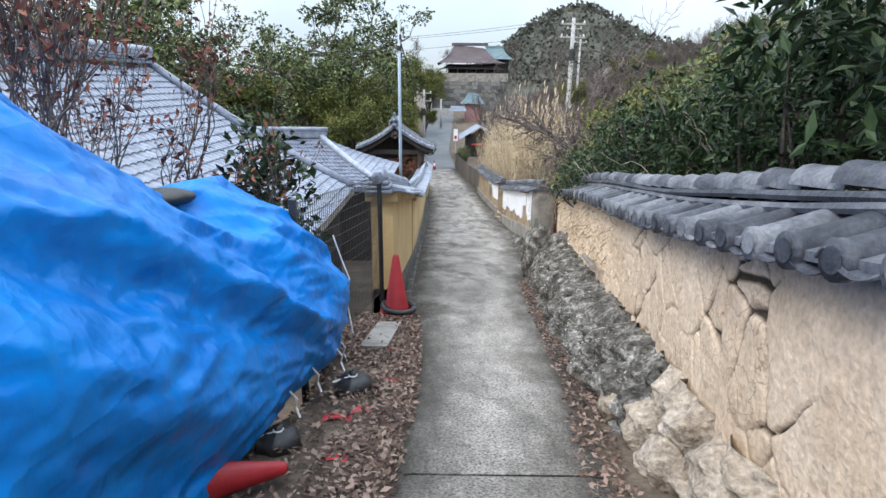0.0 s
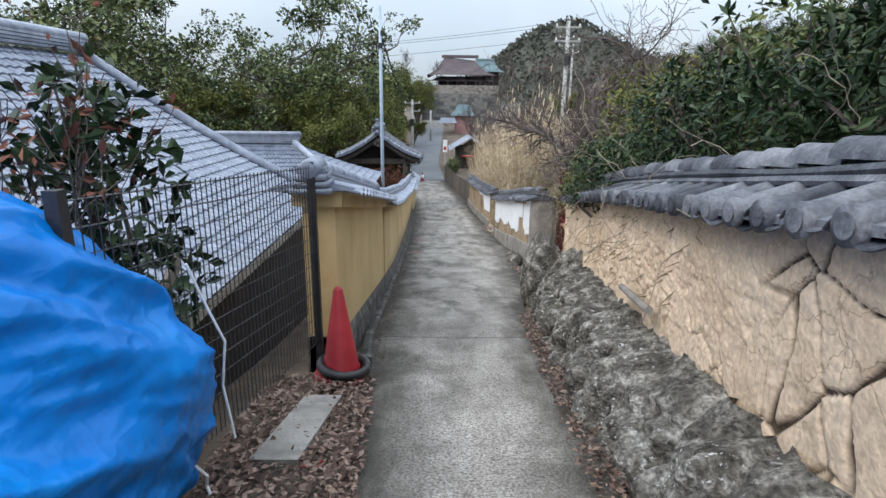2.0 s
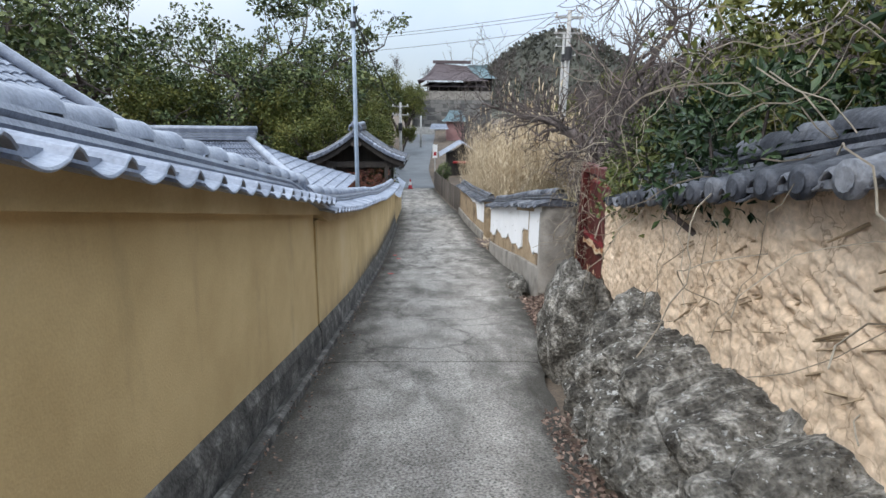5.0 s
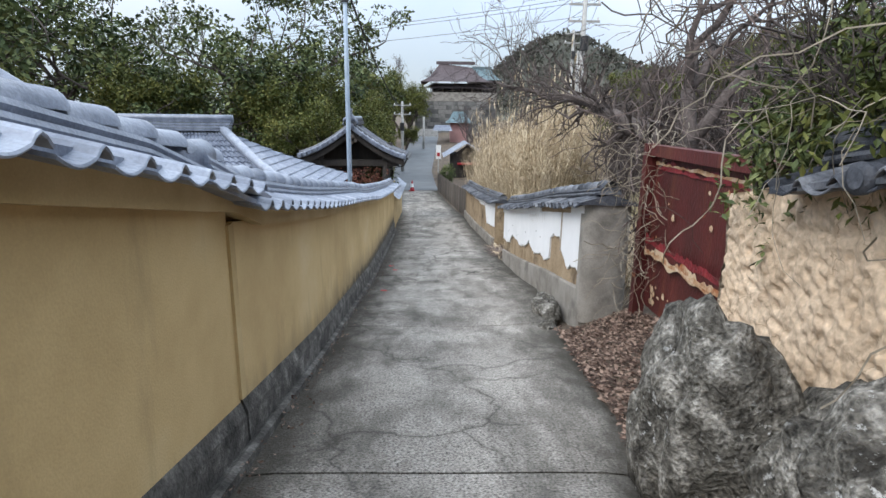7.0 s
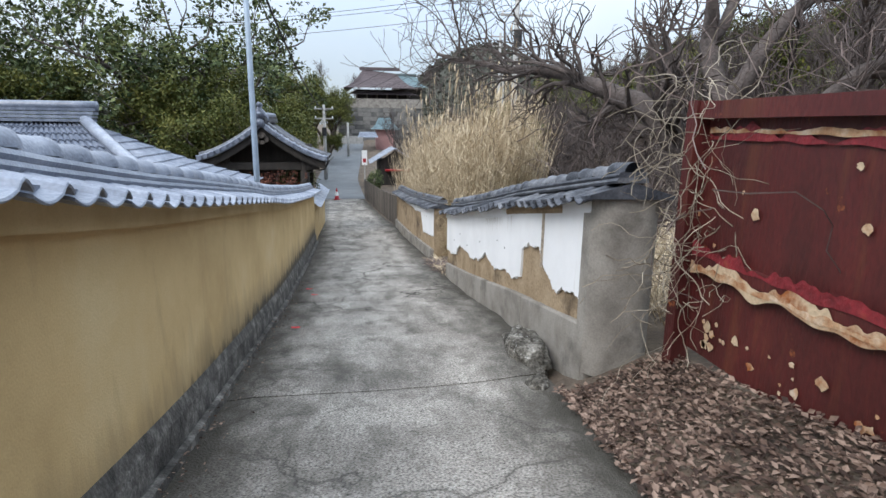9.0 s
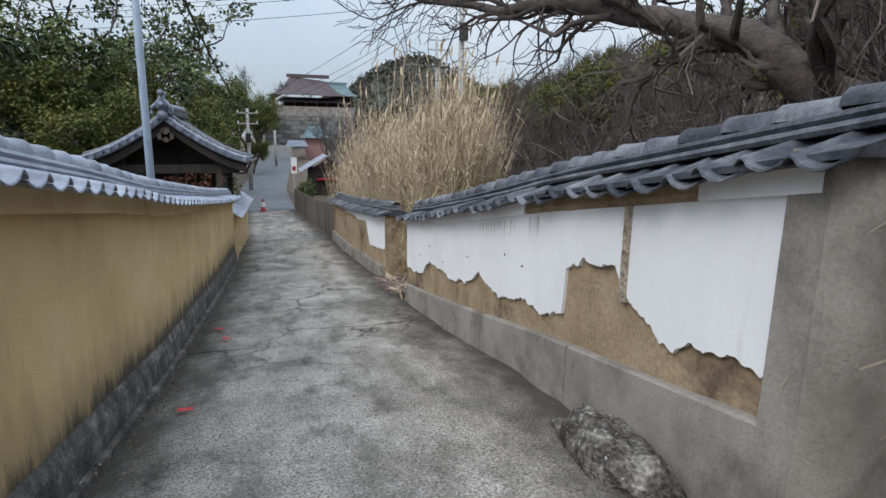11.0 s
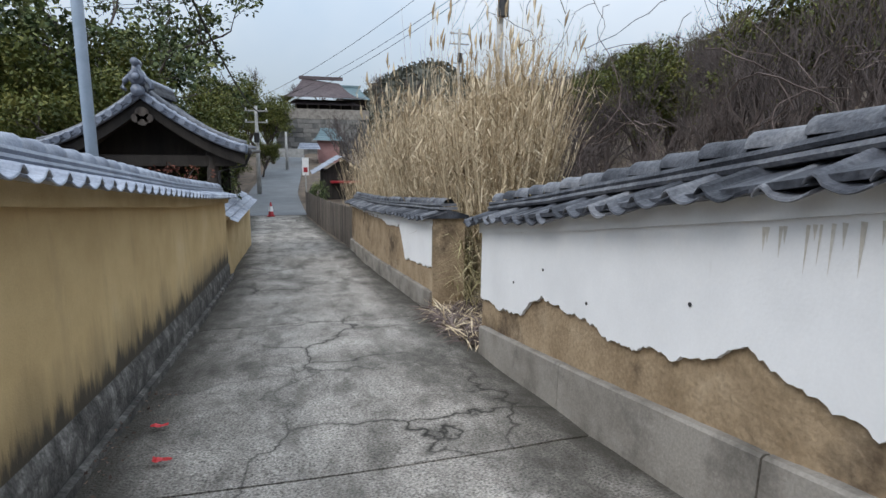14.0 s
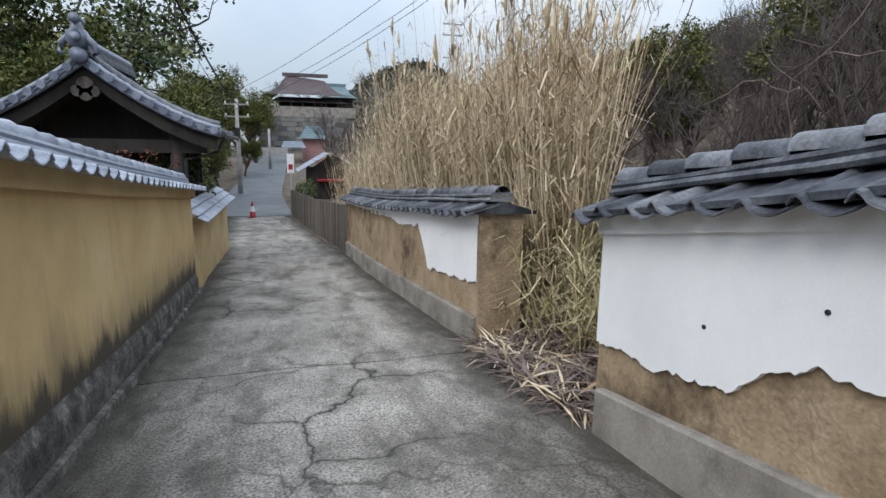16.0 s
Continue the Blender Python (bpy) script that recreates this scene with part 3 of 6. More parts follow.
def yellow_wall(name, y0, y1, label):
    wall = thing(name, label, "wall", kind="structure")
    coat = part("plaster", wall_strip(yellow_x, y0, y1, [(0, 0.30), (0, 1.56), (-0.28, 1.56), (-0.28, -1.2), (-0.02, -1.2)], foot=gy), YELLOW, wall)
    spread(coat, "above_foot", lambda p: p.z - gy(p.y) + (0.5 if y1 < 12 else float(np.interp(p.y, [11, 16, 30], [0.28, 0.12, 0.0]))))
    part("beam", wall_strip(yellow_x, y0 - 0.06, y1, [(0.07, 1.53), (0.075, 1.66), (-0.35, 1.66), (-0.35, 1.53)], foot=gy), BEAM, wall, "paler plastered eave beam")
    part("plinth", wall_strip(yellow_x, y0, y1, [(0.035, -0.3), (0.03, 0.24), (0.0, 0.33), (-0.3, 0.33), (-0.3, -0.3)]), PLINTH, wall, "blackened cement plinth")
    coping(wall, lambda y: yellow_x(y), y0 - 0.12, y1 + (0.06 if y1 < 12 else 0.1), 1.685, tile_y, ridge_y, TILE, 0.25, 0.32, 0.2, 0, 2, 1, 0.075, gy)
    return wall


wall = yellow_wall("wall_west", 6.95, 11.43, "ochre plastered wall with a grey tiled coping")
# round end ornament of the ridge
mb = Mesh()
c = (yellow_x(6.8) - 0.16, 6.8, g(6.8) + 1.84)
mb.tube([(c[0], c[1] + d, c[2]) for d in (-0.09, -0.08, 0.0, 0.3)], [0.065, 0.08, 0.085, 0.08], 20)
for k in range(3):
    mb.box(c[0] - 0.17 + 0.02 * k, c[0] + 0.17 - 0.02 * k, c[1] - 0.05, c[1] + 0.3, c[2] - 0.20 + 0.055 * k, c[2] - 0.155 + 0.055 * k)
part("ridge_end", mb, TILE, wall, "weathered round ridge-end tile", smooth=True)
wall2 = yellow_wall("wall_west_lower", 11.47, 29.6, "ochre plastered wall, mould-stained at its foot")
part("seam_post", Mesh().box(-0.05, 0.05, -0.04, 0.04, 0.36, 1.48, lambda x, y, z: (yellow_x(11.45) - 0.03 + x, 11.45 + y, g(11.45) + z)), BEAM, wall2)
kerb = part("kerb", wall_strip(lambda y: lane_left(y) - 0.02, 7.2, 29.8, [(0.045, -0.2), (0.04, 0.045), (0.0, 0.06), (-0.06, 0.03), (-0.06, -0.2)]), PLINTH)
tagged(kerb, "low blackened cement kerb at the wall's foot", "kerb", kind="structure")
orn = Mesh().tube([(yellow_x(11.4) - 0.16, 11.4 + d, g(11.4) + 1.86) for d in (-0.25, 0.05, 0.13, 0.16)], [0.09, 0.10, 0.10, 0.07], 18)
part("ridge_end", orn, TILE, wall, "round ridge-end tile", smooth=True)
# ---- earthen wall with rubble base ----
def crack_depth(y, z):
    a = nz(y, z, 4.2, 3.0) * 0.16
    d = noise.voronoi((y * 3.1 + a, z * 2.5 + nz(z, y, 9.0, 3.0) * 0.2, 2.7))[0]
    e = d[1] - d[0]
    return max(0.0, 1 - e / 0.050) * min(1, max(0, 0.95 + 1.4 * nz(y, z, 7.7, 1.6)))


def ruin(y):
    """How far the plaster has fallen away."""
    return min(1, max(0, (y - 4.0) / 2.0))


def earth_point(y, h):
    z = ge(y) + h
    k = ruin(y)
    deep = 0.035 * crack_depth(y, z) * (1 - 0.5 * k)
    # crumbled band in the middle, pitted face towards the gate
    band = k * max(0, 1 - abs(h - 1.15) / 0.45) * (1 if y < 9 else 0.3)
    flake = 0.03 * abs(nz(y * 0.7 + z * 0.8, z * 2.4 - y * 0.5, 6, 12)) + 0.055 * max(0, nz(y * 0.8, z * 2.6 - y, 2, 13))
    pit = 0.03 * max(0, nz(y, z, 8, 16)) * min(1, max(0, (y - 8) / 1.5))
    lump = 0.02 * nz(y, z, 0, 1.5) + 0.008 * nz(y, z, 1, 9) + k * (0.018 * nz(y, z, 2, 3) + 0.016 * nz(y, z, 6, 22))
    return (earth_x(y) + deep + band * flake + pit - lump + 0.03 * (1 - h), y, z)


earth = thing("wall_east", "cracked tan earthen wall on a rubble base", "wall", kind="structure")
EY0, EY1 = -4.0, 11.8
mb = Mesh().grid(lin(EY0, 0.4, 80) + lin(0.415, EY1, 760), lin(0.2, 1.66, 100), earth_point)
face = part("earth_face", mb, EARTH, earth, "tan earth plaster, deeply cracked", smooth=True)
# crack depth as the mask for the painted shade
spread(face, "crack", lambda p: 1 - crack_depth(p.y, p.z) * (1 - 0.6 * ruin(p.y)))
part("core", Mesh().sweep([(0.17, -0.4), (0.17, 1.66), (0.42, 1.66), (0.5, -0.4)], [((earth_x(y), y, ge(y)), (1, 0, 0)) for y in lin(EY0, EY1, 24)]), MUD, earth)
part("end_face", Mesh().grid(lin(0.0, 0.45, 24), lin(0.0, 1.7, 60), lambda a, h: (earth_x(EY1) + a, EY1 + 0.05 * nz(a, h, 5, 5) + 0.03 * nz(a, h, 7, 17) + 0.02, g(EY1) + h)), DUSTY, earth)


def ledge_out(y):
    return float(np.interp(y, [-4, 2, 3.2, 4.2, 6, 9.3, 10.4, 11.0], [0.10, 0.12, 0.28, 0.42, 0.55, 0.62, 0.52, 0.2]))


def ledge_top(y):
    return float(np.interp(y, [-4, 2, 3.2, 4.5, 6, 8.6, 10.3, 11.0], [0.35, 0.38, 0.46, 0.52, 0.56, 0.64, 0.72, 0.3]))


def rubble_point(y, u):
    """A battered rubble face: u runs from the lane up to the ledge and back to the wall."""
    o, t = ledge_out(y), ledge_top(y)
    if u < 0.7:
        k = u / 0.7
        a, h = o * (1 - 0.35 * k ** 2), t * k
    else:
        k = (u - 0.7) / 0.3
        a, h = o * 0.65 * (1 - k), t * (1 + 0.25 * k)
    x = earth_x(y) - a + 0.03
    z = g(y) - 0.06 + h
    v = noise.voronoi((y * 2.3, z * 2.9, 0.5))[0]
    stone = 0.12 * min(1, (v[1] - v[0]) * 2.6) - 0.05
    s = stone + 0.06 * nz(y, z, 1.2, 4) + 0.04 * nz(y, z, 2.2, 11) + 0.02 * nz(y, z, 3.2, 27)
    return (x - s, y + 0.02 * nz(y, z, 7, 5), z + 0.4 * s)


part("rubble_base", Mesh().grid(lin(-4.0, 3.1, 260), lin(0, 1, 50), rubble_point), DUSTY, earth, "dusty tan rubble at the wall's foot", smooth=True)
mb = Mesh().grid(lin(3.1, 11.0, 420), lin(0, 1, 64), rubble_point)
part("rubble_base", mb, ROCK, earth, "grey rubble face with pale lichen", smooth=True)


def boulder(name, c, size, mat, label, seed, parent=None, squash=(1, 1, 1)):
    bm = bmesh.new()
    bmesh.ops.create_icosphere(bm, subdivisions=4, radius=1)
    for v in bm.verts:
        p = v.co.normalized()
        q = p + Vector((seed * 3.1, seed * 1.7, 0))
        r = 1 + 0.25 * noise.noise(q * 1.3) + 0.14 * noise.noise(q * 3) + 0.07 * noise.noise(q * 8) + 0.03 * noise.noise(q * 19)
        cell = noise.voronoi(q * 1.4)[0]
        r -= 0.12 * max(0, 1 - (cell[1] - cell[0]) * 3)
        v.co = Vector((p.x * size[0], p.y * size[1], p.z * size[2])) * r
    me = bpy.data.meshes.new(name)
    bm.to_mesh(me)
    bm.free()
    me.materials.append(mat)
    me.polygons.foreach_set("use_smooth", [True] * len(me.polygons))
    ob = new(name, me)
    ob.location = c
    ob.parent = parent
    return tagged(ob, label, "" if parent else "boulder")


def stand(x, y, dz=0.0):
    return (x, y, g(y) + dz)


boulder("boulder", stand(1.95, 10.75, 0.42), (0.36, 0.5, 0.72), ROCK, "large grey lichen-covered boulder at the wall's end", 1)
boulder("boulder", stand(2.3, 9.9, 0.25), (0.5, 0.7, 0.62), ROCK, "large grey lichen-covered boulder against the earthen wall", 2)
boulder("boulder", stand(2.22, 15.95, 0.1), (0.2, 0.55, 0.22), ROCK, "low grey rock half buried at the white wall's foot", 15)
boulder("boulder", stand(2.05, 15.05, 0.05), (0.1, 0.13, 0.09), ROCK, "small blue-grey stone among fallen leaves", 16)
for k, (x, y, s) in enumerate([(1.24, 2.55, 0.2), (1.3, 3.05, 0.16), (1.38, 2.15, 0.22), (1.22, 3.5, 0.15), (1.12, 1.7, 0.2)]):
    boulder("stone", stand(x, y, s * 0.45), (s * 0.6, s * 0.9, s * 0.9), DUSTY, "tan broken stone at the foot of the wall", 3 + k, earth)
coping(earth, lambda y: earth_x(y), EY0, 11.0, 1.64, tile_d, ridge_d, DARK_TILE, 0.26, 0.42, 0.2, 0.8, 2, -1, 0.12, ge)
for i in range(56):
    y = EY0 + (i + 0.0) * 0.26
    if y < 10.9:
        part("tile", cap_d, DARK_TILE, earth, m=shear(earth_x(y) + 0.21, y, 1.765, slope_at(y, ge), ge) @ Matrix.Diagonal((-1, 1, 1, 1)))
# straw and broken laths in the fallen plaster
for k in range(44):
    y, h = random.uniform(5.6, 9.2), random.uniform(0.85, 1.5)
    p = Vector(earth_point(y, h))
    d = Vector((random.uniform(-0.05, 0.02), random.uniform(0.7, 1), random.uniform(-0.75, -0.3))).normalized() * random.uniform(0.03, 0.11)
    s = random.uniform(0.004, 0.011)
    part("lath", Mesh().tube([p - d, p + d + Vector((-0.02, 0, 0))], [s, s * 0.6], 4), MUD, earth)
pipe = part("tile_shard", Mesh().tube([(earth_x(5.9) - 0.12, 5.85, g(5.9) + 0.83), (earth_x(6.9) - 0.12, 6.75, g(6.75) + 0.86)], [0.03, 0.028], 8), CEMENT, earth, "grey broken tile lying on the ledge")


# ---- white plastered walls ----
def white_wall(name, face, y0, y1, ragged, label, bands):
    wall = thing(name, label, "wall", kind="structure")
    part("mud_core", Mesh().grid(lin(y0, y1, int((y1 - y0) / 0.06)), lin(0.3, 1.5, 30), lambda y, h: (face(y) + 0.016 - 0.014 * nz(y, h, 3, 4) - 0.005 * nz(y, h, 5, 16), y, gw(y) + h)), MUD, wall, "bare brown mud plaster", smooth=True)
    part("wall_body", Mesh().sweep([(0.03, -0.3), (0.035, 1.5), (0.45, 1.5), (0.45, -0.3)], [((face(y), y, gw(y)), (1, 0, 0)) for y in lin(y0, y1, 20)]), MUD, wall)
    # the white coat is a thin shell whose lower edge is broken off
    mb = Mesh()
    rows = lin(y0 + 0.01, y1 - 0.01, int((y1 - y0) / 0.022))
    hs = lin(0, 1, 9)
    low = [ragged(y) for y in rows]
    front = [[(face(y) - 0.016, y, gw(y) + lo + (1.36 - lo) * k) for k in hs] for y, lo in zip(rows, low)]
    back = [[(x + 0.03, yy, zz) for x, yy, zz in (r[0], r[-1])] for r in front]
    v, f = [], []
    for r, b in zip(front, back):
        v += r + b
    for i in range(len(rows) - 1):
        mid = (rows[i] + rows[i + 1]) / 2
        if min(1.36 - low[i], 1.36 - low[i + 1]) < 0.03:
            continue
        a, c = i * 11, (i + 1) * 11
        for j in range(8):
            f.append((a + j, a + j + 1, c + j + 1, c + j))
        f.append((a, c, c + 9, a + 9))
    part("white_coat", mb.add(v, f), WHITE, wall, "white plaster coat broken off along its lower edge")
    for a, b in bands:
        part("eave_band", Mesh().sweep([(-0.045, 1.36), (-0.05, 1.50), (0.5, 1.50), (0.5, 1.36)], [((face(y), y, gw(y)), (1, 0, 0)) for y in lin(a, b, 9)]), WHITE, wall)
    for (_, a), (b, _) in zip(bands, bands[1:]):
        part("bare_band", Mesh().sweep([(-0.012, 1.355), (-0.03, 1.40), (-0.02, 1.50), (0.45, 1.50), (0.45, 1.355)], [((face(y) + 0.012 * nz(y, 1, 2, 6), y, gw(y) + 0.012 * nz(y, 4, 2, 5)), (1, 0, 0)) for y in lin(a, b, 30)]), MUD, wall, "brown mud band bared below the eave")
    y = y0
    while y < y1 - 0.2:
        y2 = min(y + 1.85, y1)
        part("plinth_block", Mesh().sweep([(-0.05, -0.25), (-0.045, 0.33), (-0.03, 0.345), (0.4, 0.345), (0.4, -0.25)], [((face(q), q, gw(q)), (1, 0, 0)) for q in lin(y + 0.006, y2 - 0.006, 5)]), CEMENT, wall)
        y = y2
    return wall


def profile_curve(table, amp, seed):
    ys, hs = [a for a, _ in table], [b for _, b in table]
    return lambda y: min(1.36, max(0.40, float(np.interp(y, ys, hs)) + amp * (nz(y, 0, seed, 5) + 0.7 * nz(y, 1, seed, 13) + 0.5 * nz(y, 2, seed, 31))))


RAG = [(15, 0.78), (15.43, 0.79), (15.79, 0.83), (15.91, 0.73), (16.32, 0.98), (16.56, 1.20), (16.9, 1.19), (17.12, 1.13), (17.16, 0.76), (17.52, 0.72), (17.89, 0.79), (18.42, 0.73), (18.8, 0.84), (19.02, 0.94), (19.3, 0.80), (19.76, 0.75), (20.12, 0.73), (20.4, 0.80), (21.04, 0.84), (21.28, 0.80), (21.52, 0.63), (21.94, 0.57), (22.42, 0.61)]
rag1 = profile_curve([(y, h - white_off(y)) for y, h in RAG], 0.045, 2)
w1 = white_wall("wall_east_white", white_x, 15.15, 22.62, rag1, "white plastered wall peeling to brown mud", [(15.15, 15.8), (17.85, 22.62)])
coping(w1, lambda y: white_x(y), 14.95, 22.72, 1.49, tile_d, ridge_d, DARK_TILE, 0.25, 0.42, 0.18, 0.9, 2, -1, 0.11, gw)
part("end_pillar", Mesh().grid(lin(0, 1, 14), lin(-0.1, 1.52, 30), lambda u, h: (white_x(15) - 0.06 + 0.60 * u, 14.98 + 0.12 * (1 - math.sin(math.pi * min(1, max(0, u)))) ** 3 + 0.015 * nz(u, h, 1, 4), gw(15) + h)), CEMENT, w1, "grey cement-rendered wall end", smooth=True)
part("pillar_core", Mesh().box(white_x(15) - 0.045, white_x(15) + 0.53, 15.08, 15.3, gw(15) - 0.3, gw(15) + 1.5), CEMENT, w1)
part("bare_strip", Mesh().sweep([(-0.019, 0.76), (-0.019, 1.36), (0.0, 1.36), (0.0, 0.76)], [((white_x(y), y, gw(y)), (1, 0, 0)) for y in (16.36, 16.44)]), DUSTY, w1, "brown strip where the coat has split")
for y, h in ((18.3, 1.0), (19.4, 0.95), (20.4, 0.85), (21.1, 1.05), (21.7, 0.9), (17.9, 0.9)):
    part("nail_hole", Mesh().tube([(white_x(y) - 0.022, y, gw(y) + h), (white_x(y) + 0.0, y, gw(y) + h)], 0.012, 7), BLACK, w1)
for k in range(22):
    y, ln = random.uniform(17.6, 19.0), random.uniform(0.05, 0.22)
    part("rain_streak", Mesh().add([(white_x(y) - 0.019, y, gw(y) + 1.33), (white_x(y) - 0.019, y + random.uniform(0.01, 0.025), gw(y) + 1.33), (white_x(y) - 0.019, y + 0.008, gw(y) + 1.33 - ln)], [(0, 1, 2)]), STREAK, w1, "thin brownish rain streak")
rag2 = profile_curve([(25, 0.72), (25.9, 0.70), (26.8, 0.68), (27.1, 1.1), (27.3, 1.25), (28.4, 1.2), (29, 1.3), (34, 1.38)], 0.05, 4)
w2 = white_wall("wall_east_stained", white2_x, 25.0, 34.0, rag2, "brown mud wall with remains of white plaster", [(25.0, 34.0)])
coping(w2, lambda y: white2_x(y), 24.9, 34.1, 1.49, tile_d, ridge_d, DARK_TILE, 0.25, 0.42, 0.18, 0.7, 2, -1, 0.11, gw)
part("end_face", Mesh().box(2.49, 2.98, 24.96, 25.02, gw(25) - 0.1, gw(25) + 1.48), MUD, w2)

# ---- board fence ----
fence = thing("board_fence", "dark weathered board fence along the lane", "fence")
for i in range(56):
    y = 34.2 + i * 0.265
    x = lane_right(y) + 0.1
    h = 1.25 + 0.03 * random.uniform(-1, 1)
    part("board", Mesh().box(-0.012, 0.012, -0.085, 0.085, -0.1, h, lambda a, b, c: (x + a - 0.08 * b, y + b, g(y) + c)), WOOD_GREY, fence)
for h in (0.3, 0.95):
    part("rail", Mesh().sweep([(0.02, h), (0.02, h + 0.08), (0.06, h + 0.08), (0.06, h)], [((lane_right(y) + 0.1, y, g(y)), (1, 0, 0)) for y in lin(34.1, 49, 14)]), WOOD_GREY, fence)

# ---- red steel gate ----
gate = thing("steel_gate", "dark red painted steel gate, rusted and peeling", "gate")
GX, GA, GB = 3.12, 11.4, 14.62
gz = lambda y: g(13.0) + (13.0 - y) * 0.02
def gate_box(y0, y1, z0, z1, out=0.0, th=0.03):
    return Mesh().box(GX - out, GX + th, y0, y1, g(13) + z0, g(13) + z1)
part("panel", Mesh().grid(lin(GA, GB, 60), lin(0.2, 2.0, 34), lambda y, h: (GX + 0.012 * nz(y, h, 3, 1.6), y, g(13) + h)), RUST, gate, smooth=True)
part("top_rail", gate_box(GA, GB, 1.99, 2.11, 0.10, 0.05), RUST, gate)
part("middle_rail", gate_box(GA, GB, 0.90, 1.0, 0.05, 0.0), RUST, gate, "rail peeling to bare orange metal")
def peeled_band(name, z0, thick, out, mat, seed, label):
    """A ragged strip of bare metal or primer where the paint has come off."""
    ys = lin(GA + 0.05, GB - 0.05, 160)
    m = Mesh()
    for y in ys:
        m.v += [(GX - out, y, g(13) + z0 + 0.4 * thick * nz(y, 0, seed, 4)), (GX - out, y, g(13) + z0 + thick * max(0.05, 0.6 + 0.9 * nz(y, 1, seed, 3) + 0.5 * nz(y, 2, seed, 12)))]
    m.f = [(2 * k, 2 * k + 2, 2 * k + 3, 2 * k + 1) for k in range(len(ys) - 1)]
    part(name, m, mat, gate, label)


FRESH_RED = material("bright_red_paint", [(0.3, (0.13, 0.012, 0.016)), (0.6, (0.24, 0.022, 0.03)), (0.75, (0.30, 0.09, 0.04))], 5, 8, 0.55, 0.5, 30, grain=0.25)
CREAM = material("cream_primer", [(0.35, (0.30, 0.10, 0.035)), (0.5, (0.48, 0.30, 0.17)), (0.7, (0.62, 0.52, 0.41))], 7, 8, 0.75, 0.4, 40)
peeled_band("peeled_band", 0.84, 0.16, 0.056, BARE_STEEL, 3, "bare orange metal along the rail")
peeled_band("peeled_band", 0.86, 0.07, 0.060, CREAM, 5, "cream primer along the rail")
peeled_band("flaked_band", 0.97, 0.11, 0.058, FRESH_RED, 9, "brighter red flaking paint above the rail")
peeled_band("flaked_band", 1.84, 0.10, 0.017, FRESH_RED, 11, "brighter red paint under the top rail")
peeled_band("peeled_band", 1.89, 0.05, 0.021, CREAM, 7, "pale primer showing below the top rail")
for k in range(60):
    y, h = random.uniform(GA, GB), random.uniform(0.30, 0.52) if k % 3 else random.uniform(0.6, 1.9)
    a = random.uniform(0.012, 0.045)
    part("paint_loss", Mesh().add([(GX - 0.016, y + a * math.cos(q) * random.uniform(0.5, 1.3), g(13) + h + a * math.sin(q) * random.uniform(0.5, 1.2)) for q in lin(0, 2 * math.pi, 11)[:-1]], [tuple(range(10))]), CREAM if k % 2 else BARE_STEEL, gate)
part("gate_stile", gate_box(12.50, 12.56, 0.1, 2.0, 0.03), RUST, gate)
part("peeled_stile", gate_box(12.57, 12.62, 0.35, 1.98, 0.02), BARE_STEEL, gate)
for y in (GB + 0.05, GA - 0.03):
    part("post", Mesh().box(GX - 0.12, GX + 0.02, y - 0.06, y + 0.06, g(13) - 0.3, g(13) + 2.12), RUST, gate)


# ---- small roadside things ----
def traffic_cone(x, y, size, label, band=False, tilt=0):
    c = thing("traffic_cone", label, "traffic cone", at=(x, y, g(y) + (0.075 if y < 10 else 0.015)))
    c.rotation_euler = (0, radians(tilt), 0)
    s = size / 0.7
    ring = [(0.145, 0.03), (0.15, 0.05), (0.135, 0.075), (0.035, 0.68), (0.022, 0.7), (0.0, 0.7)]
    part("cone_body", Mesh().grid(range(len(ring)), lin(0, 2 * math.pi, 29), lambda i, a: (ring[i][0] * s * math.cos(a), ring[i][0] * s * math.sin(a), ring[i][1] * s)), CONE_RED, c, smooth=True)
    sq = Mesh()
    pts = [(0.19 * s * (abs(math.cos(a)) ** 0.35) * math.copysign(1, math.cos(a)), 0.19 * s * (abs(math.sin(a)) ** 0.35) * math.copysign(1, math.sin(a))) for a in lin(0.01, 2 * math.pi + 0.01, 33)[:-1]]
    sq.add([(a, b, z * s) for z in (0, 0.035) for a, b in pts], [tuple(range(32, 64)), tuple(reversed(range(32)))] + [(i, (i + 1) % 32, 32 + (i + 1) % 32, 32 + i) for i in range(32)])
    part("base", sq, CONE_RED, c)
    if not band:
        part("weight_ring", Mesh().tube([(0.03 + 0.175 * s * math.cos(a), -0.02 + 0.175 * s * math.sin(a), (0.075 - 0.02 * math.cos(a)) * s) for a in lin(0, 2 * math.pi, 25)], 0.036 * s, 8), BLACK, c, "black rubber weight ring", smooth=True)
    else:
        part("band", Mesh().grid([0, 1], lin(0, 2 * math.pi, 25), lambda i, a: ((0.112 - 0.04 * i) * s * math.cos(a), (0.112 - 0.04 * i) * s * math.sin(a), (0.25 + 0.24 * i) * s)), WHITE_BAND, c, "white reflective band")
    return c


traffic_cone(-0.60, 6.62, 0.78, "faded red traffic cone with a black weight ring")
traffic_cone(-0.87, 47.6, 0.75, "red traffic cone with a white band", True)
fallen = traffic_cone(-1.1, 2.3, 0.7, "fallen red traffic cone under the tarpaulin's edge")
fallen.matrix_basis = pose(-1.42, 2.1, g(2.1) + 0.15, 0, 98, 28)

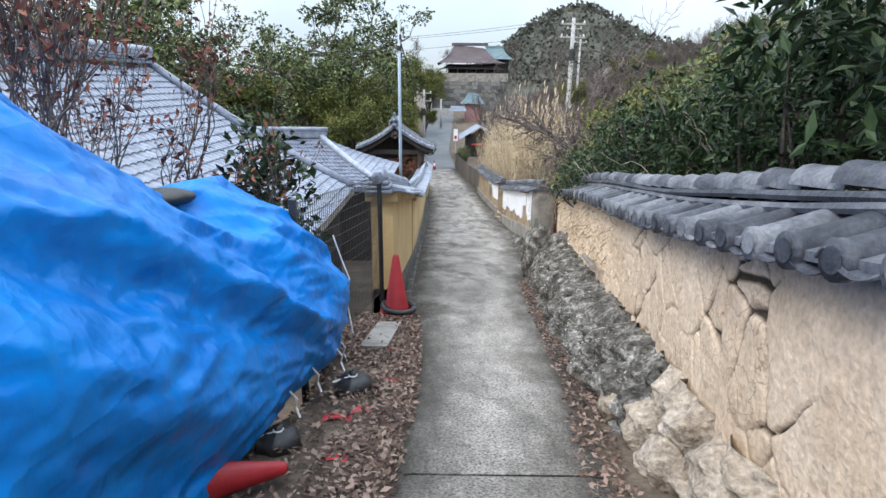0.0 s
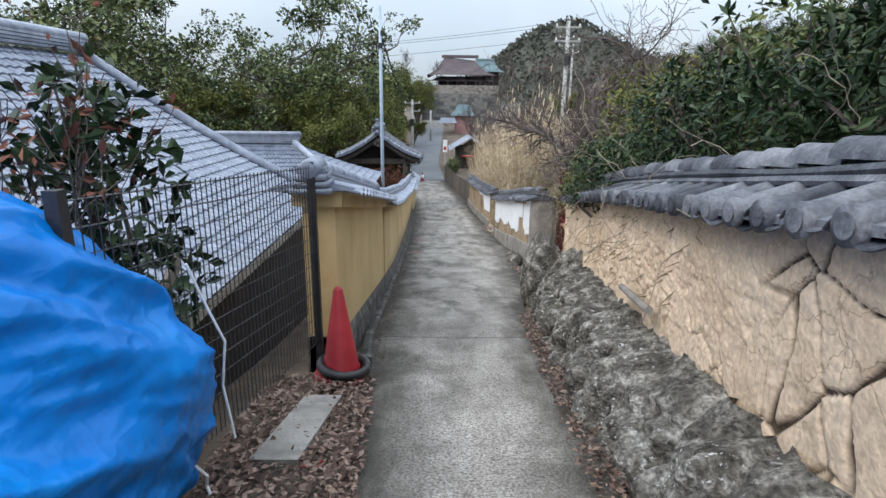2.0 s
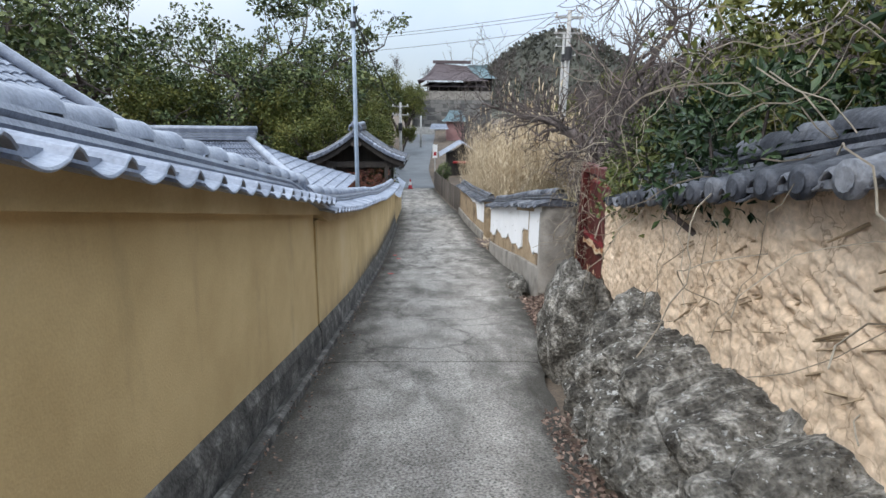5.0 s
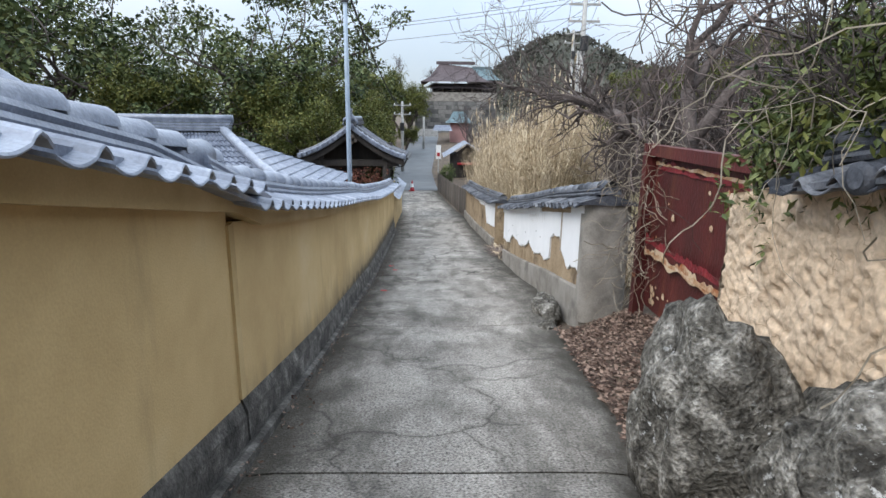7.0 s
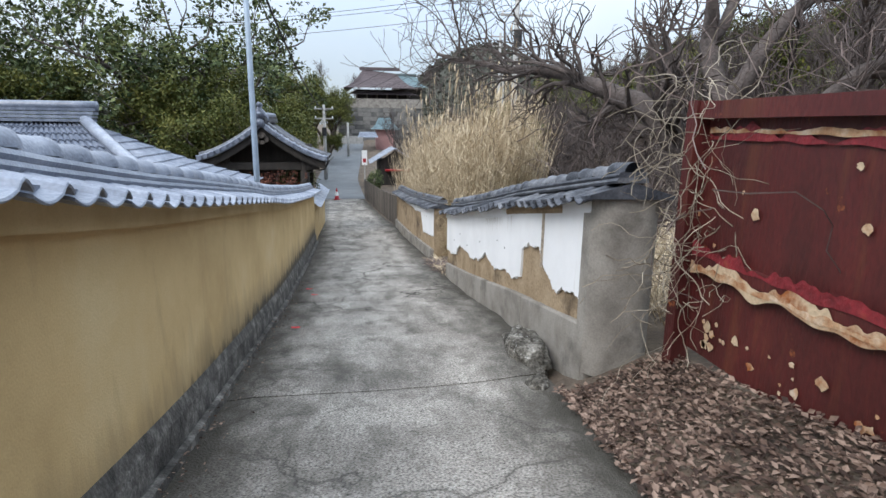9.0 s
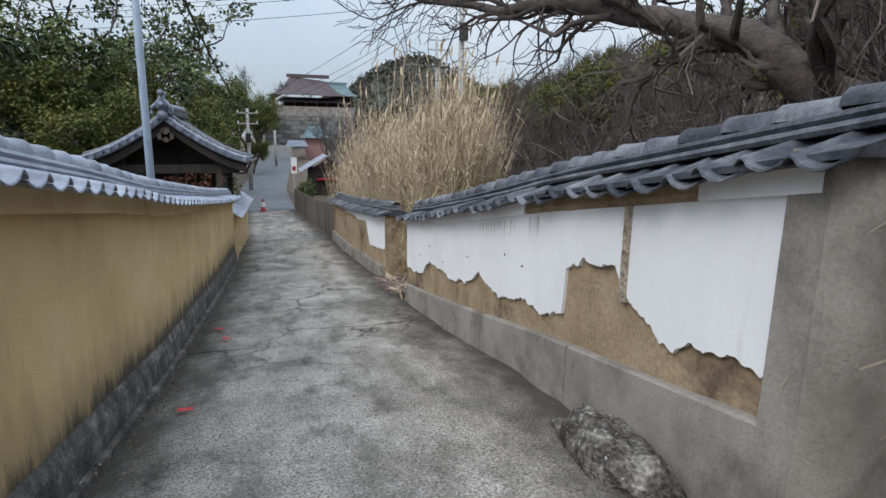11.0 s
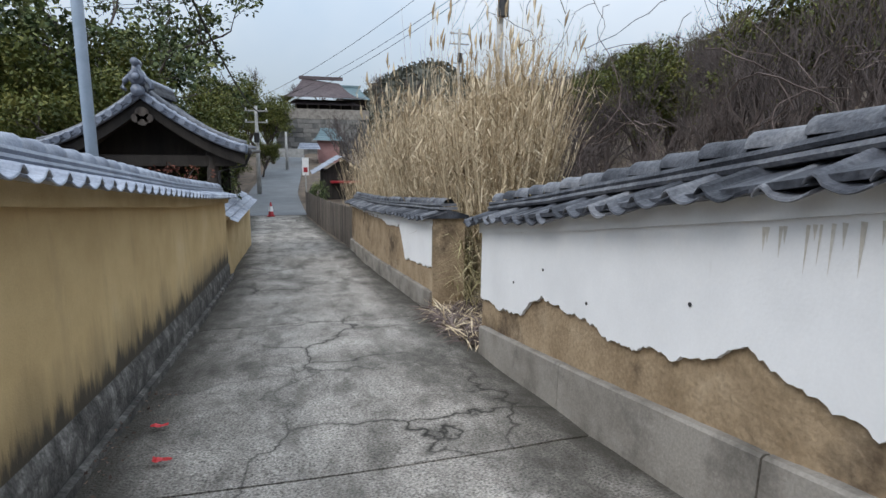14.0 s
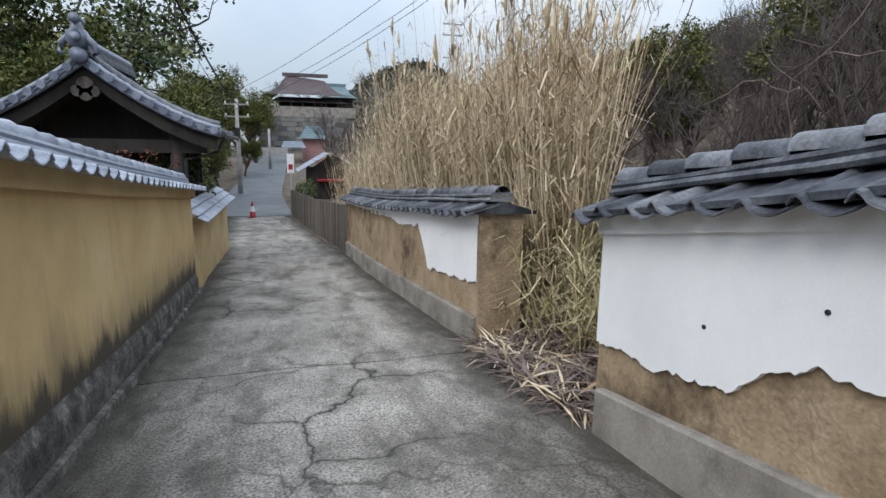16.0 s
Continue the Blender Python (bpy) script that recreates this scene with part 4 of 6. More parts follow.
# ---- tarpaulin over a heap beside the lane ----
def tarp_point(u, v):
    """u runs along the heap from near to far, v from its foot at the lane up over the crest and down behind."""
    y = -1.2 + 6.2 * u
    crest = float(np.interp(y, [-1.2, 0.8, 2.2, 2.7, 3.2, 3.5, 3.8, 4.3, 4.65, 4.85, 5.0], [2.15, 1.95, 1.52, 1.24, 0.95, 0.76, 0.84, 0.80, 0.64, 0.35, -0.1])) 
    edge = float(np.interp(y, [-1.2, 2.5, 3.2, 3.9, 4.7, 5.0], [-1.45, -1.14, -1.05, -1.0, -1.02, -1.2]))
    lift = float(np.interp(y, [-1.2, 2.2, 3.0, 3.8, 4.6, 5.0], [0.0, 0.02, 0.16, 0.18, 0.1, 0.05]))
    foot = g(y) + lift
    if v < 0.62:
        k = v / 0.62
        bulge = 0.26 * math.sin(math.pi * min(1, k * 1.05)) ** 0.8
        x = edge - 0.72 * k ** 1.9 + bulge
        z = foot + (crest - foot) * (k ** 0.93)
    else:
        k = (v - 0.62) / 0.38
        x = edge - 0.72 - 1.6 * k
        z = crest - 0.10 * k - (crest - foot) * 0.75 * k ** 2
    q = y * 0.75 + z * 1.1
    fold = 0.09 * (0.6 - abs(nz(q * 1.0, y * 0.2, 4, 1.3)) * 2.4) + 0.045 * (0.6 - abs(nz(q, z * 0.5, 8, 2.7)) * 3) + 0.022 * (0.5 - abs(nz(y * 0.7 + z, z, 2, 6.5)) * 2) + 0.010 * (0.5 - abs(nz(y, z, 3, 17)) * 2)
    return (x + fold, y + 0.04 * nz(y, z, 5, 2), z + 0.35 * fold)


tarp = thing("tarpaulin", "bright blue tarpaulin draped over a heap", "tarpaulin")
sheet = Mesh().grid(lin(0, 1, 210), lin(0, 1, 130), tarp_point)
# the far end is gathered down to the ground
sheet.grid(lin(0, 1, 24), lin(0, 1, 60), lambda a, v: (lambda p: (p[0] - 0.25 * a * 1.0, p[1] + 0.12 * math.sin(a * 1.5), p[2] - a * 0.5 * max(0, p[2] - g(5.0) + 0.1)))(tarp_point(1, v)))
part("sheet", sheet, TARP, tarp, smooth=True)
for u in (0.70, 0.78, 0.86, 0.93):
    p = Vector(tarp_point(u, 0.03))
    part("cord", Mesh().tube([p + Vector((0.01, 0, 0.05)), p + Vector((0.05, 0.02, -0.02)), p + Vector((0.03, 0.05, -0.10)), p + Vector((0.06, 0.03, -0.17))], 0.008, 5), WHITE_BAND, tarp, "white knotted cord")
part("cord", Mesh().tube([(-1.02, 4.9, 0.15), (-0.96, 4.95, -0.1), (-0.90, 4.98, -0.3), (-0.93, 4.97, -0.55), (-0.88, 4.94, -0.85)], 0.007, 5), WHITE_BAND, tarp, "white cord hanging along the sheet's edge")


def sandbag(x, y, s, label):
    bag = thing("sandbag", label, "sandbag", at=(x, y, g(y)))
    prof = [(0.02, 0.0), (0.75, 0.02), (1.0, 0.3), (0.95, 0.7), (0.6, 0.95), (0.18, 1.0), (0.22, 1.2), (0.05, 1.22)]
    part("bag", Mesh().grid(range(len(prof)), lin(0, 2 * math.pi, 33), lambda i, a: (prof[i][0] * s * math.cos(a) * (1 + 0.08 * math.sin(5 * a + i)), prof[i][0] * s * math.sin(a) * (1 + 0.08 * math.sin(7 * a)), prof[i][1] * s * 1.15)), BLACK, bag, smooth=True)
    part("tie", Mesh().tube([(0.2 * s * math.cos(a), 0.2 * s * math.sin(a), 1.16 * s) for a in lin(0, 6.3, 13)] + [(-0.3 * s, -0.2 * s, 1.1 * s), (-1.0 * s, -0.3 * s, 0.9 * s)], 0.008, 5), WHITE_BAND, bag, "white tie cord")


sandbag(-0.70, 3.85, 0.15, "black sandbag tied with white cord on fallen leaves")
sandbag(-0.98, 2.85, 0.13, "black sandbag holding down the tarpaulin's edge")
lump = part("scrap_bag", Mesh().grid(lin(0, math.pi, 12), lin(0, 2 * math.pi, 24), lambda a, b: (-1.82 + 0.18 * math.sin(a) * math.cos(b) * (1 + 0.2 * math.sin(3 * b)), 3.5 + 0.16 * math.sin(a) * math.sin(b), 0.78 + 0.06 * math.cos(a))), BLACK, smooth=True)
tagged(lump, "black plastic bag lying on the tarpaulin's crest", "bag")
block = part("kerb_block", Mesh().box(-0.82, -0.55, 4.95, 6.0, -0.15, 0.10, lambda x, y, z: (x + 0.06 * (y - 5), y, g(y) + z)), CEMENT)
tagged(block, "grey concrete block beside the lane", "concrete block")

# ---- wire mesh fence ----
wire = thing("mesh_fence", "black wire mesh fence with square posts", "fence")
F0, F1 = Vector((-1.22, 4.35, 0)), Vector((-0.80, 6.74, 0))
def fence_at(s, h):
    p = F0.lerp(F1, s)
    return (p.x, p.y, float(np.interp(s, [0, 1], [-0.95, -1.15])) + h * float(np.interp(s, [0, 1], [1.55, 1.60])))
for s in (-0.0, 1.0):
    p = fence_at(s, 0)
    part("post", Mesh().box(p[0] - 0.028, p[0] + 0.028, p[1] - 0.028, p[1] + 0.028, p[2] - 0.3, fence_at(s, 1.0)[2]), BLACK, wire)
for i in range(1, 50):
    s = i / 50
    part("wire", Mesh().tube([fence_at(s, 0.02), fence_at(s, 0.98)], 0.004, 3), BLACK, wire)
for i in range(14):
    h = 0.03 + 0.94 * i / 13
    part("wire", Mesh().tube([fence_at(0, h), fence_at(1, h)], 0.0035 if i < 12 else 0.005, 3), BLACK, wire)


# ---- roofs ----
def tiled_slope(p00, p10, p01, p11, columns, rows, curve=0.0, amp=0.03, step=0.035):
    """A sheet of pantiles between eave p00-p10 and top p01-p11: waves across, stepped courses up."""
    p00, p10, p01, p11 = (Vector(p) for p in (p00, p10, p01, p11))
    nrm = (p10 - p00).cross(p01 - p00).normalized()
    if nrm.z < 0:
        nrm = -nrm
    us = lin(0, 1, columns * 6 + 1)
    vs = []
    for r in range(rows):
        vs += [(r / rows, 1.0), ((r + 0.985) / rows, 0.0)]
    mb = Mesh()
    wave = [amp * (0.7 * math.sin(2 * math.pi * i / 6) + 0.3 * math.sin(4 * math.pi * i / 6 + 1)) for i in range(len(us))]
    def fn(i, k):
        u, (v, s) = us[i], vs[k]
        p = p00.lerp(p10, u).lerp(p01.lerp(p11, u), v)
        return p + nrm * (wave[i] + step * s - curve * math.sin(math.pi * v))
    return mb.grid(range(len(us)), range(len(vs)), fn)


def half_ridge(a, b, r, n=10, sag=0.0):
    a, b = Vector(a), Vector(b)
    return Mesh().tube([a.lerp(b, k / 8) - Vector((0, 0, sag * math.sin(math.pi * k / 8))) for k in range(9)], r, n)


house = thing("house", "old house with a broad silver-grey tiled roof", "house")
RZ, RX, EXx, EZ = 1.95, -9.0, -2.9, -1.75
part("roof_slope", tiled_slope((EXx, 8.8, EZ), (EXx, 17.5, EZ), (RX, 8.8, RZ), (RX, 17.5, RZ), 34, 26, 0.18), TILE, house, "silver-grey pantiles in courses", kind="stuff")
part("roof_back", tiled_slope((-15, 8.8, EZ), (-15, 17.5, EZ), (RX, 8.8, RZ), (RX, 17.5, RZ), 18, 10, 0.18), TILE, house, kind="stuff")
for k in range(4):
    part("ridge_course", Mesh().box(RX - 0.2 + 0.02 * k, RX + 0.2 - 0.02 * k, 8.6, 17.6, RZ + 0.06 + 0.08 * k, RZ + 0.12 + 0.08 * k), TILE, house)
part("ridge", half_ridge((RX, 8.6, RZ + 0.42), (RX, 17.7, RZ + 0.42), 0.14), TILE, house, smooth=True)
part("verge", half_ridge((EXx, 17.5, EZ + 0.08), (RX, 17.5, RZ + 0.1), 0.13, sag=0.18), TILE, house, smooth=True)
part("wall", Mesh().box(-14, EXx - 0.35, 9.4, 16.8, -7, EZ + 0.15), SHADOW_WALL, house, "boarded wall coloured near-black for the shade under deep eaves")
part("verge", half_ridge((EXx, 8.8, EZ + 0.08), (RX, 8.8, RZ + 0.1), 0.11, sag=0.18), TILE, house, smooth=True)
part("gable", Mesh().add([(-14, 9.5, EZ), (EXx - 0.4, 9.5, EZ), (RX, 9.5, RZ - 0.2)], [(0, 1, 2)]), SHADOW_WALL, house)
part("gable", Mesh().add([(-14, 16.9, EZ), (EXx - 0.9, 16.9, EZ + 0.3), (RX, 16.9, RZ - 0.1)], [(0, 1, 2)]), SHADOW_WALL, house)
part("fascia", Mesh().box(EXx - 0.03, EXx + 0.02, 8.8, 17.5, EZ - 0.16, EZ - 0.03), CEMENT, house, "pale weathered fascia board")
shed = thing("shed", "lean-to with a grey tiled roof against the house", "shed")
part("roof_slope", tiled_slope((-7.5, 6.4, -2.65), (-2.95, 6.4, -2.65), (-7.5, 8.75, -0.85), (-2.95, 8.75, -0.85), 18, 11), TILE, shed, kind="stuff")
part("verge_board", Mesh().add([(x, y, z) for x in (-2.96, -2.90) for y, z in ((6.35, -2.92), (6.35, -2.68), (8.75, -0.84), (8.75, -1.10))], [(0, 1, 2, 3), (7, 6, 5, 4), (0, 4, 5, 1), (1, 5, 6, 2), (2, 6, 7, 3), (3, 7, 4, 0)]), WOOD_GREY, shed)
part("ridge", half_ridge((-7.5, 8.75, -0.78), (-2.85, 8.75, -0.78), 0.07), TILE, shed, smooth=True)
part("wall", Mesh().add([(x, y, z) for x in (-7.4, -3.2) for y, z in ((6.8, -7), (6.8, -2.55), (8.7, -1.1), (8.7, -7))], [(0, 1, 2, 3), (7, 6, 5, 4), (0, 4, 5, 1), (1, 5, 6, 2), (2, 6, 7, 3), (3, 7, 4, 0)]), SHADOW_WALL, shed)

hall = thing("outbuilding", "low building with a hipped silver-grey tiled roof", "house")
part("roof_slope", tiled_slope((-11, 20.6, -2.3), (-2.2, 20.6, -2.3), (-8.2, 24, -0.75), (-5.3, 24, -0.75), 34, 14, 0.1), TILE, hall, kind="stuff")
part("roof_end", tiled_slope((-2.2, 20.6, -2.3), (-2.2, 27.4, -2.3), (-5.3, 24, -0.75), (-5.3, 24.01, -0.75), 26, 12, 0.1), TILE, hall, kind="stuff")
part("roof_back", tiled_slope((-2.2, 27.4, -2.3), (-11, 27.4, -2.3), (-5.3, 24, -0.75), (-8.2, 24, -0.75), 16, 6, 0.1), TILE, hall, kind="stuff")
part("hip", half_ridge((-2.2, 20.6, -2.2), (-5.3, 24, -0.68), 0.12, sag=0.1), TILE, hall, smooth=True)
for k in range(4):
    part("ridge_course", Mesh().box(-8.4, -5.1 + 0.03 * k, 23.83 + 0.02 * k, 24.17 - 0.02 * k, -0.75 + 0.075 * k, -0.69 + 0.075 * k), TILE, hall)
part("ridge", half_ridge((-8.5, 24, -0.42), (-5.0, 24, -0.42), 0.11), TILE, hall, smooth=True)
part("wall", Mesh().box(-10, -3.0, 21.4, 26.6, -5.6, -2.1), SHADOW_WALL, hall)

# ---- gatehouse with a curved gable ----
gateh = thing("gatehouse", "old wooden gatehouse with a sweeping grey tiled gable", "gatehouse")
CX, FY, BY, HALF, TOPZ, LOWZ = -2.75, 31.0, 34.2, 2.2, -0.72, -2.02
def sweep_z(k):
    """Concave roof line: k is 0 at the ridge and 1 at the eave."""
    return TOPZ + (LOWZ - TOPZ) * (1.35 * k - 0.35 * k * k) + 0.10 * k ** 4
for side in (-1, 1):
    ks = lin(0, 1, 11)
    rows = 15
    part("roof_slope", Mesh().grid(ks, lin(FY, BY, rows * 4 + 1), lambda k, y: (CX + side * HALF * k, y, sweep_z(k) + 0.03 * math.cos((y - FY) / (BY - FY) * rows * 2 * math.pi))), DARK_TILE, gateh, smooth=True)
    part("roof_under", Mesh().grid(ks, [FY + 0.05, BY - 0.05], lambda k, y: (CX + side * HALF * k * 0.98, y, sweep_z(k) - 0.16)), WOOD_DARK, gateh)
    part("bargeboard", Mesh().grid(ks, [0, 1], lambda k, j: (CX + side * HALF * 0.97 * k, FY + 0.10, sweep_z(k) - 0.12 - 0.26 * j)), WOOD_DARK, gateh)
    for j in range(3):
        part("verge_tile", Mesh().tube([(CX + side * HALF * k, FY - 0.02 + 0.02 * j, sweep_z(k) + 0.04 - 0.06 * j) for k in ks], 0.045, 8), TILE, gateh, smooth=True)
    part("descending_ridge", Mesh().tube([(CX + side * HALF * k * 0.98, FY + 0.28, sweep_z(k) + 0.10) for k in ks], 0.085, 10), DARK_TILE, gateh, smooth=True)
    for i in range(1, 11):
        k = i / 10.5
        part("verge_disc", Mesh().tube([(CX + side * HALF * k, FY - 0.10, sweep_z(k) - 0.02), (CX + side * HALF * k, FY + 0.2, sweep_z(k) + 0.02)], 0.075, 14), TILE, gateh, "round verge-end tile")
    for y in (FY + 0.5, BY - 0.5):
        part("pillar", Mesh().tube([(CX + side * 1.35, y, g(y) - 0.3), (CX + side * 1.35, y, -1.5)], 0.14, 12), WOOD_DARK, gateh, smooth=True)
for k in range(3):
    part("ridge_course", Mesh().box(CX - 0.16 + 0.02 * k, CX + 0.16 - 0.02 * k, FY - 0.05, BY, TOPZ + 0.02 + 0.075 * k, TOPZ + 0.085 + 0.075 * k), DARK_TILE, gateh)
part("ridge", half_ridge((CX, FY - 0.1, TOPZ + 0.28), (CX, BY, TOPZ + 0.28), 0.1), TILE, gateh, smooth=True)
orn = Mesh().tube([(CX, FY - 0.2, TOPZ + 0.02), (CX, FY - 0.05, TOPZ + 0.02)], 0.13, 16)
orn.tube([(CX, FY - 0.2, TOPZ + 0.3), (CX, FY - 0.05, TOPZ + 0.3)], [0.16, 0.19], 16).tube([(CX, FY - 0.26, TOPZ + 0.31), (CX, FY - 0.2, TOPZ + 0.3)], 0.08, 12)
orn.tube([(CX, FY - 0.22, TOPZ + 0.62), (CX, FY + 0.1, TOPZ + 0.6)], 0.085, 12).tube([(CX, FY - 0.1, TOPZ + 0.3), (CX, FY - 0.1, TOPZ + 0.62)], [0.15, 0.06], 10)
for side in (-1, 1):
    orn.tube([(CX + side * 0.1, FY - 0.13, TOPZ + 0.35), (CX + side * 0.25, FY - 0.13, TOPZ + 0.2), (CX + side * 0.3, FY - 0.13, TOPZ + 0.07), (CX + side * 0.22, FY - 0.13, TOPZ + 0.02)], [0.06, 0.06, 0.05, 0.03], 8)
part("ridge_ornament", orn, TILE, gateh, "scrolled ridge-end ornament", smooth=True)
pend = Mesh()
for dx, dz, r in ((0, -0.62, 0.11), (-0.13, -0.56, 0.10), (0.13, -0.56, 0.10), (0, -0.45, 0.14)):
    pend.tube([(CX + dx, FY + 0.04, TOPZ + dz), (CX + dx, FY + 0.09, TOPZ + dz)], r, 14)
part("gable_pendant", pend, WOOD_GREY, gateh, "carved wooden gable pendant")
part("gable_wall", Mesh().add([(CX - 1.7, FY + 1.3, -2.2), (CX + 1.7, FY + 1.3, -2.2), (CX, FY + 1.3, TOPZ - 0.15)], [(0, 1, 2)]), WOOD_DARK, gateh)
part("beam", Mesh().box(CX - 1.9, CX + 1.9, FY + 0.38, FY + 0.62, -2.35, -2.1), WOOD_DARK, gateh)
part("back_wall", Mesh().box(CX - 1.5, CX + 1.5, BY - 0.6, BY - 0.5, -5.2, -1.7), WOOD_DARK, gateh)
part("gutter", Mesh().tube([(CX + HALF + 0.06, FY - 0.1, LOWZ + 0.02), (CX + HALF + 0.06, BY, LOWZ + 0.0)], 0.05, 8), BLACK, gateh)
part("downpipe", Mesh().tube([(CX + HALF + 0.06, FY + 0.1, LOWZ), (CX + HALF - 0.1, FY + 0.3, LOWZ - 0.3), (CX + 1.5, FY + 0.4, LOWZ - 0.45), (CX + 1.5, FY + 0.4, g(31) - 0.1)], 0.035, 8), BLACK, gateh)
stubw = thing("wall_gate_side", "short tiled wall beside the gatehouse", "wall", kind="structure")
part("plaster", Mesh().box(-1.35, -0.98, 29.9, 36, g(32) - 0.6, g(32) + 1.35), BEAM, stubw)
part("roof", tiled_slope((-0.75, 29.8, g(32) + 1.3), (-0.75, 36, g(32) + 1.2), (-1.2, 29.8, g(32) + 1.62), (-1.2, 36, g(32) + 1.52), 24, 3), TILE, stubw, kind="stuff")

# ---- poles and cables ----
pole = thing("service_pole", "slim pale blue steel pole with a black cable", "pole", at=(-2.0, 25.3, 0))
part("shaft", Mesh().tube([(0, 0, g(25.3) - 1.3), (0, 0, 1.0), (0, 0, 4.4)], [0.075, 0.068, 0.055], 16), POLE, pole, smooth=True)
part("clamp", Mesh().tube([(0, 0, 2.85), (0, 0, 3.05)], 0.10, 12), BLACK, pole)
part("clamp", Mesh().tube([(0.06, -0.05, 3.3), (0.06, -0.05, 3.5)], 0.05, 8), BLACK, pole)


def sag(a, b, drop, n=18):
    a, b = Vector(a), Vector(b)
    return [a.lerp(b, k / n) - Vector((0, 0, 4 * drop * (k / n) * (1 - k / n))) for k in range(n + 1)]


def cable(a, b, drop, r, label):
    tagged(part("cable", Mesh().tube(sag(a, b, drop), r, 5), CABLE), label, "cable")


cable((-2.0, 25.3, 3.4), (-1.9, 60, 0.4), 1.0, 0.035, "thick black service cable between poles")
cable((-2.0, 25.3, 3.0), (-1.9, 60, 0.2), 1.3, 0.012, "thin black wire between poles")


def utility_pole(x, y, top, label, arms=2, foot=None):
    p = thing("utility_pole", label, "utility pole", "utility poles", at=(x, y, 0))
    part("shaft", Mesh().tube([(0, 0, (land(x, y) if foot is None else foot) - 0.3), (0, 0, top)], [0.17, 0.11], 12), CONC_POLE, p, smooth=True)
    for k in range(arms):
        z = top - 0.35 - 0.8 * k
        part("crossarm", Mesh().box(-0.8, 0.8, -0.05, 0.05, z - 0.05, z + 0.05), CONC_POLE, p)
        for dx in (-0.7, 0, 0.7):
            part("insulator", Mesh().tube([(dx, 0, z + 0.05), (dx, 0, z + 0.2)], 0.05, 8), WHITE_BAND, p)
    part("transformer", Mesh().tube([(0.0, -0.3, top - 2.6), (0.0, -0.3, top - 1.9)], 0.2, 12), BLACK, p) if arms > 1 else None
    return p


utility_pole(8.2, 38, 5.6, "concrete utility pole with crossarms behind the reeds")
utility_pole(-2.2, 60, 0.9, "concrete utility pole beside the road", 2)
utility_pole(13.5, 62, 7.5, "distant concrete utility pole with crossarms", 2)
utility_pole(17, 74, 7.0, "distant concrete utility pole with one crossarm", 1)
utility_pole(-0.5, 78, -0.5, "slim street pole beside the far road", 0)
for dz, dx in ((0.2, -0.7), (0.2, 0.7), (-0.6, 0)):
    cable((8.2 + dx, 38, 5.3 + dz), (-2.2 + dx, 60, 0.9 + dz), 0.6, 0.012, "thin overhead power line")
    cable((8.2 + dx, 38, 5.3 + dz), (13.5 + dx, 62, 7.3 + dz), 0.6, 0.012, "thin overhead power line")
    cable((8.2 + dx, 38, 5.3 + dz), (-30 + dx, 52, 4.4 + dz), 0.8, 0.012, "thin overhead power line")


# ---- plants ----
def rand_dir(rnd, up=0.0):
    v = Vector((rnd.gauss(0, 1), rnd.gauss(0, 1), rnd.gauss(0, 1) + up))
    return v.normalized()


def grow(mb, rnd, p, d, length, r, depth, tips, bend=0.25, kids=3, sides=5, up=0.12, angle=0.7, minr=0.004):
    """A limb that bends, tapers and forks; the ends are collected in tips."""
    n = 4
    pts, rad = [Vector(p)], [r]
    for k in range(n):
        d = (d + rand_dir(rnd) * bend + Vector((0, 0, up))).normalized()
        pts.append(pts[-1] + d * length / n)
        rad.append(max(minr, r * (1 - 0.42 * (k + 1) / n)))
    (mb if depth > 2 else mb.fine).tube(pts, rad, sides if depth > 1 else 3, False)
    if depth <= 0:
        tips.append((pts[-1], d))
        return
    if depth <= 1:
        tips.append((pts[-1], d))
    for i in range(kids):
        at = rnd.choice(pts[1:]) if i else pts[-1]
        side = d.cross(rand_dir(rnd))
        side = side.normalized() if side.length > 1e-6 else Vector((1, 0, 0))
        nd = (d * math.cos(angle) + side * math.sin(angle) * rnd.uniform(0.5, 1.2)).normalized()
        grow(mb, rnd, at, nd, length * rnd.uniform(0.6, 0.82), rad[pts.index(at)] * (0.78 if i else 0.9), depth - 1, tips, bend, kids, sides, up, angle, minr)


def foliage(tips, rnd, per, spread, size, droop=0.1, wide=0.45):
    mb = Mesh()
    for p, d in tips:
        for k in range(per):
            o = rand_dir(rnd) * spread * rnd.random() ** 0.5
            o.z *= 0.6
            dd = (rand_dir(rnd) + o.normalized() * 0.8 + d * 0.3 - Vector((0, 0, droop))).normalized()
            mb.leaf(p + o, dd, rand_dir(rnd, 1.5), size * rnd.uniform(0.6, 1.3), wide)
    return mb


def tree(name, seed, height, trunk, depth, label, bark=BARK, leaf=None, per=0, spread=1.0, size=0.2, kids=3, angle=0.7, bend=0.22, up=0.1, lean=(0, 0), category="tree", wide=0.45, first=0.38, crowns=1):
    rnd = random.Random(seed)
    t = thing(name, label, category)
    mb, tips = Mesh(), []
    mb.fine = Mesh()
    grow(mb, rnd, (0, 0, -0.3), Vector((lean[0], lean[1], 1)).normalized(), height * first, trunk, depth, tips, bend, kids, 7, up, angle, 0.006 if height > 4 else 0.003)
    part("trunk", mb, bark, t, smooth=True)
    part("branchwork", mb.fine, bark, t, kind="stuff")
    if leaf:
        part("crown", foliage(tips, rnd, per, spread, size, wide=wide), leaf, t)
    return t


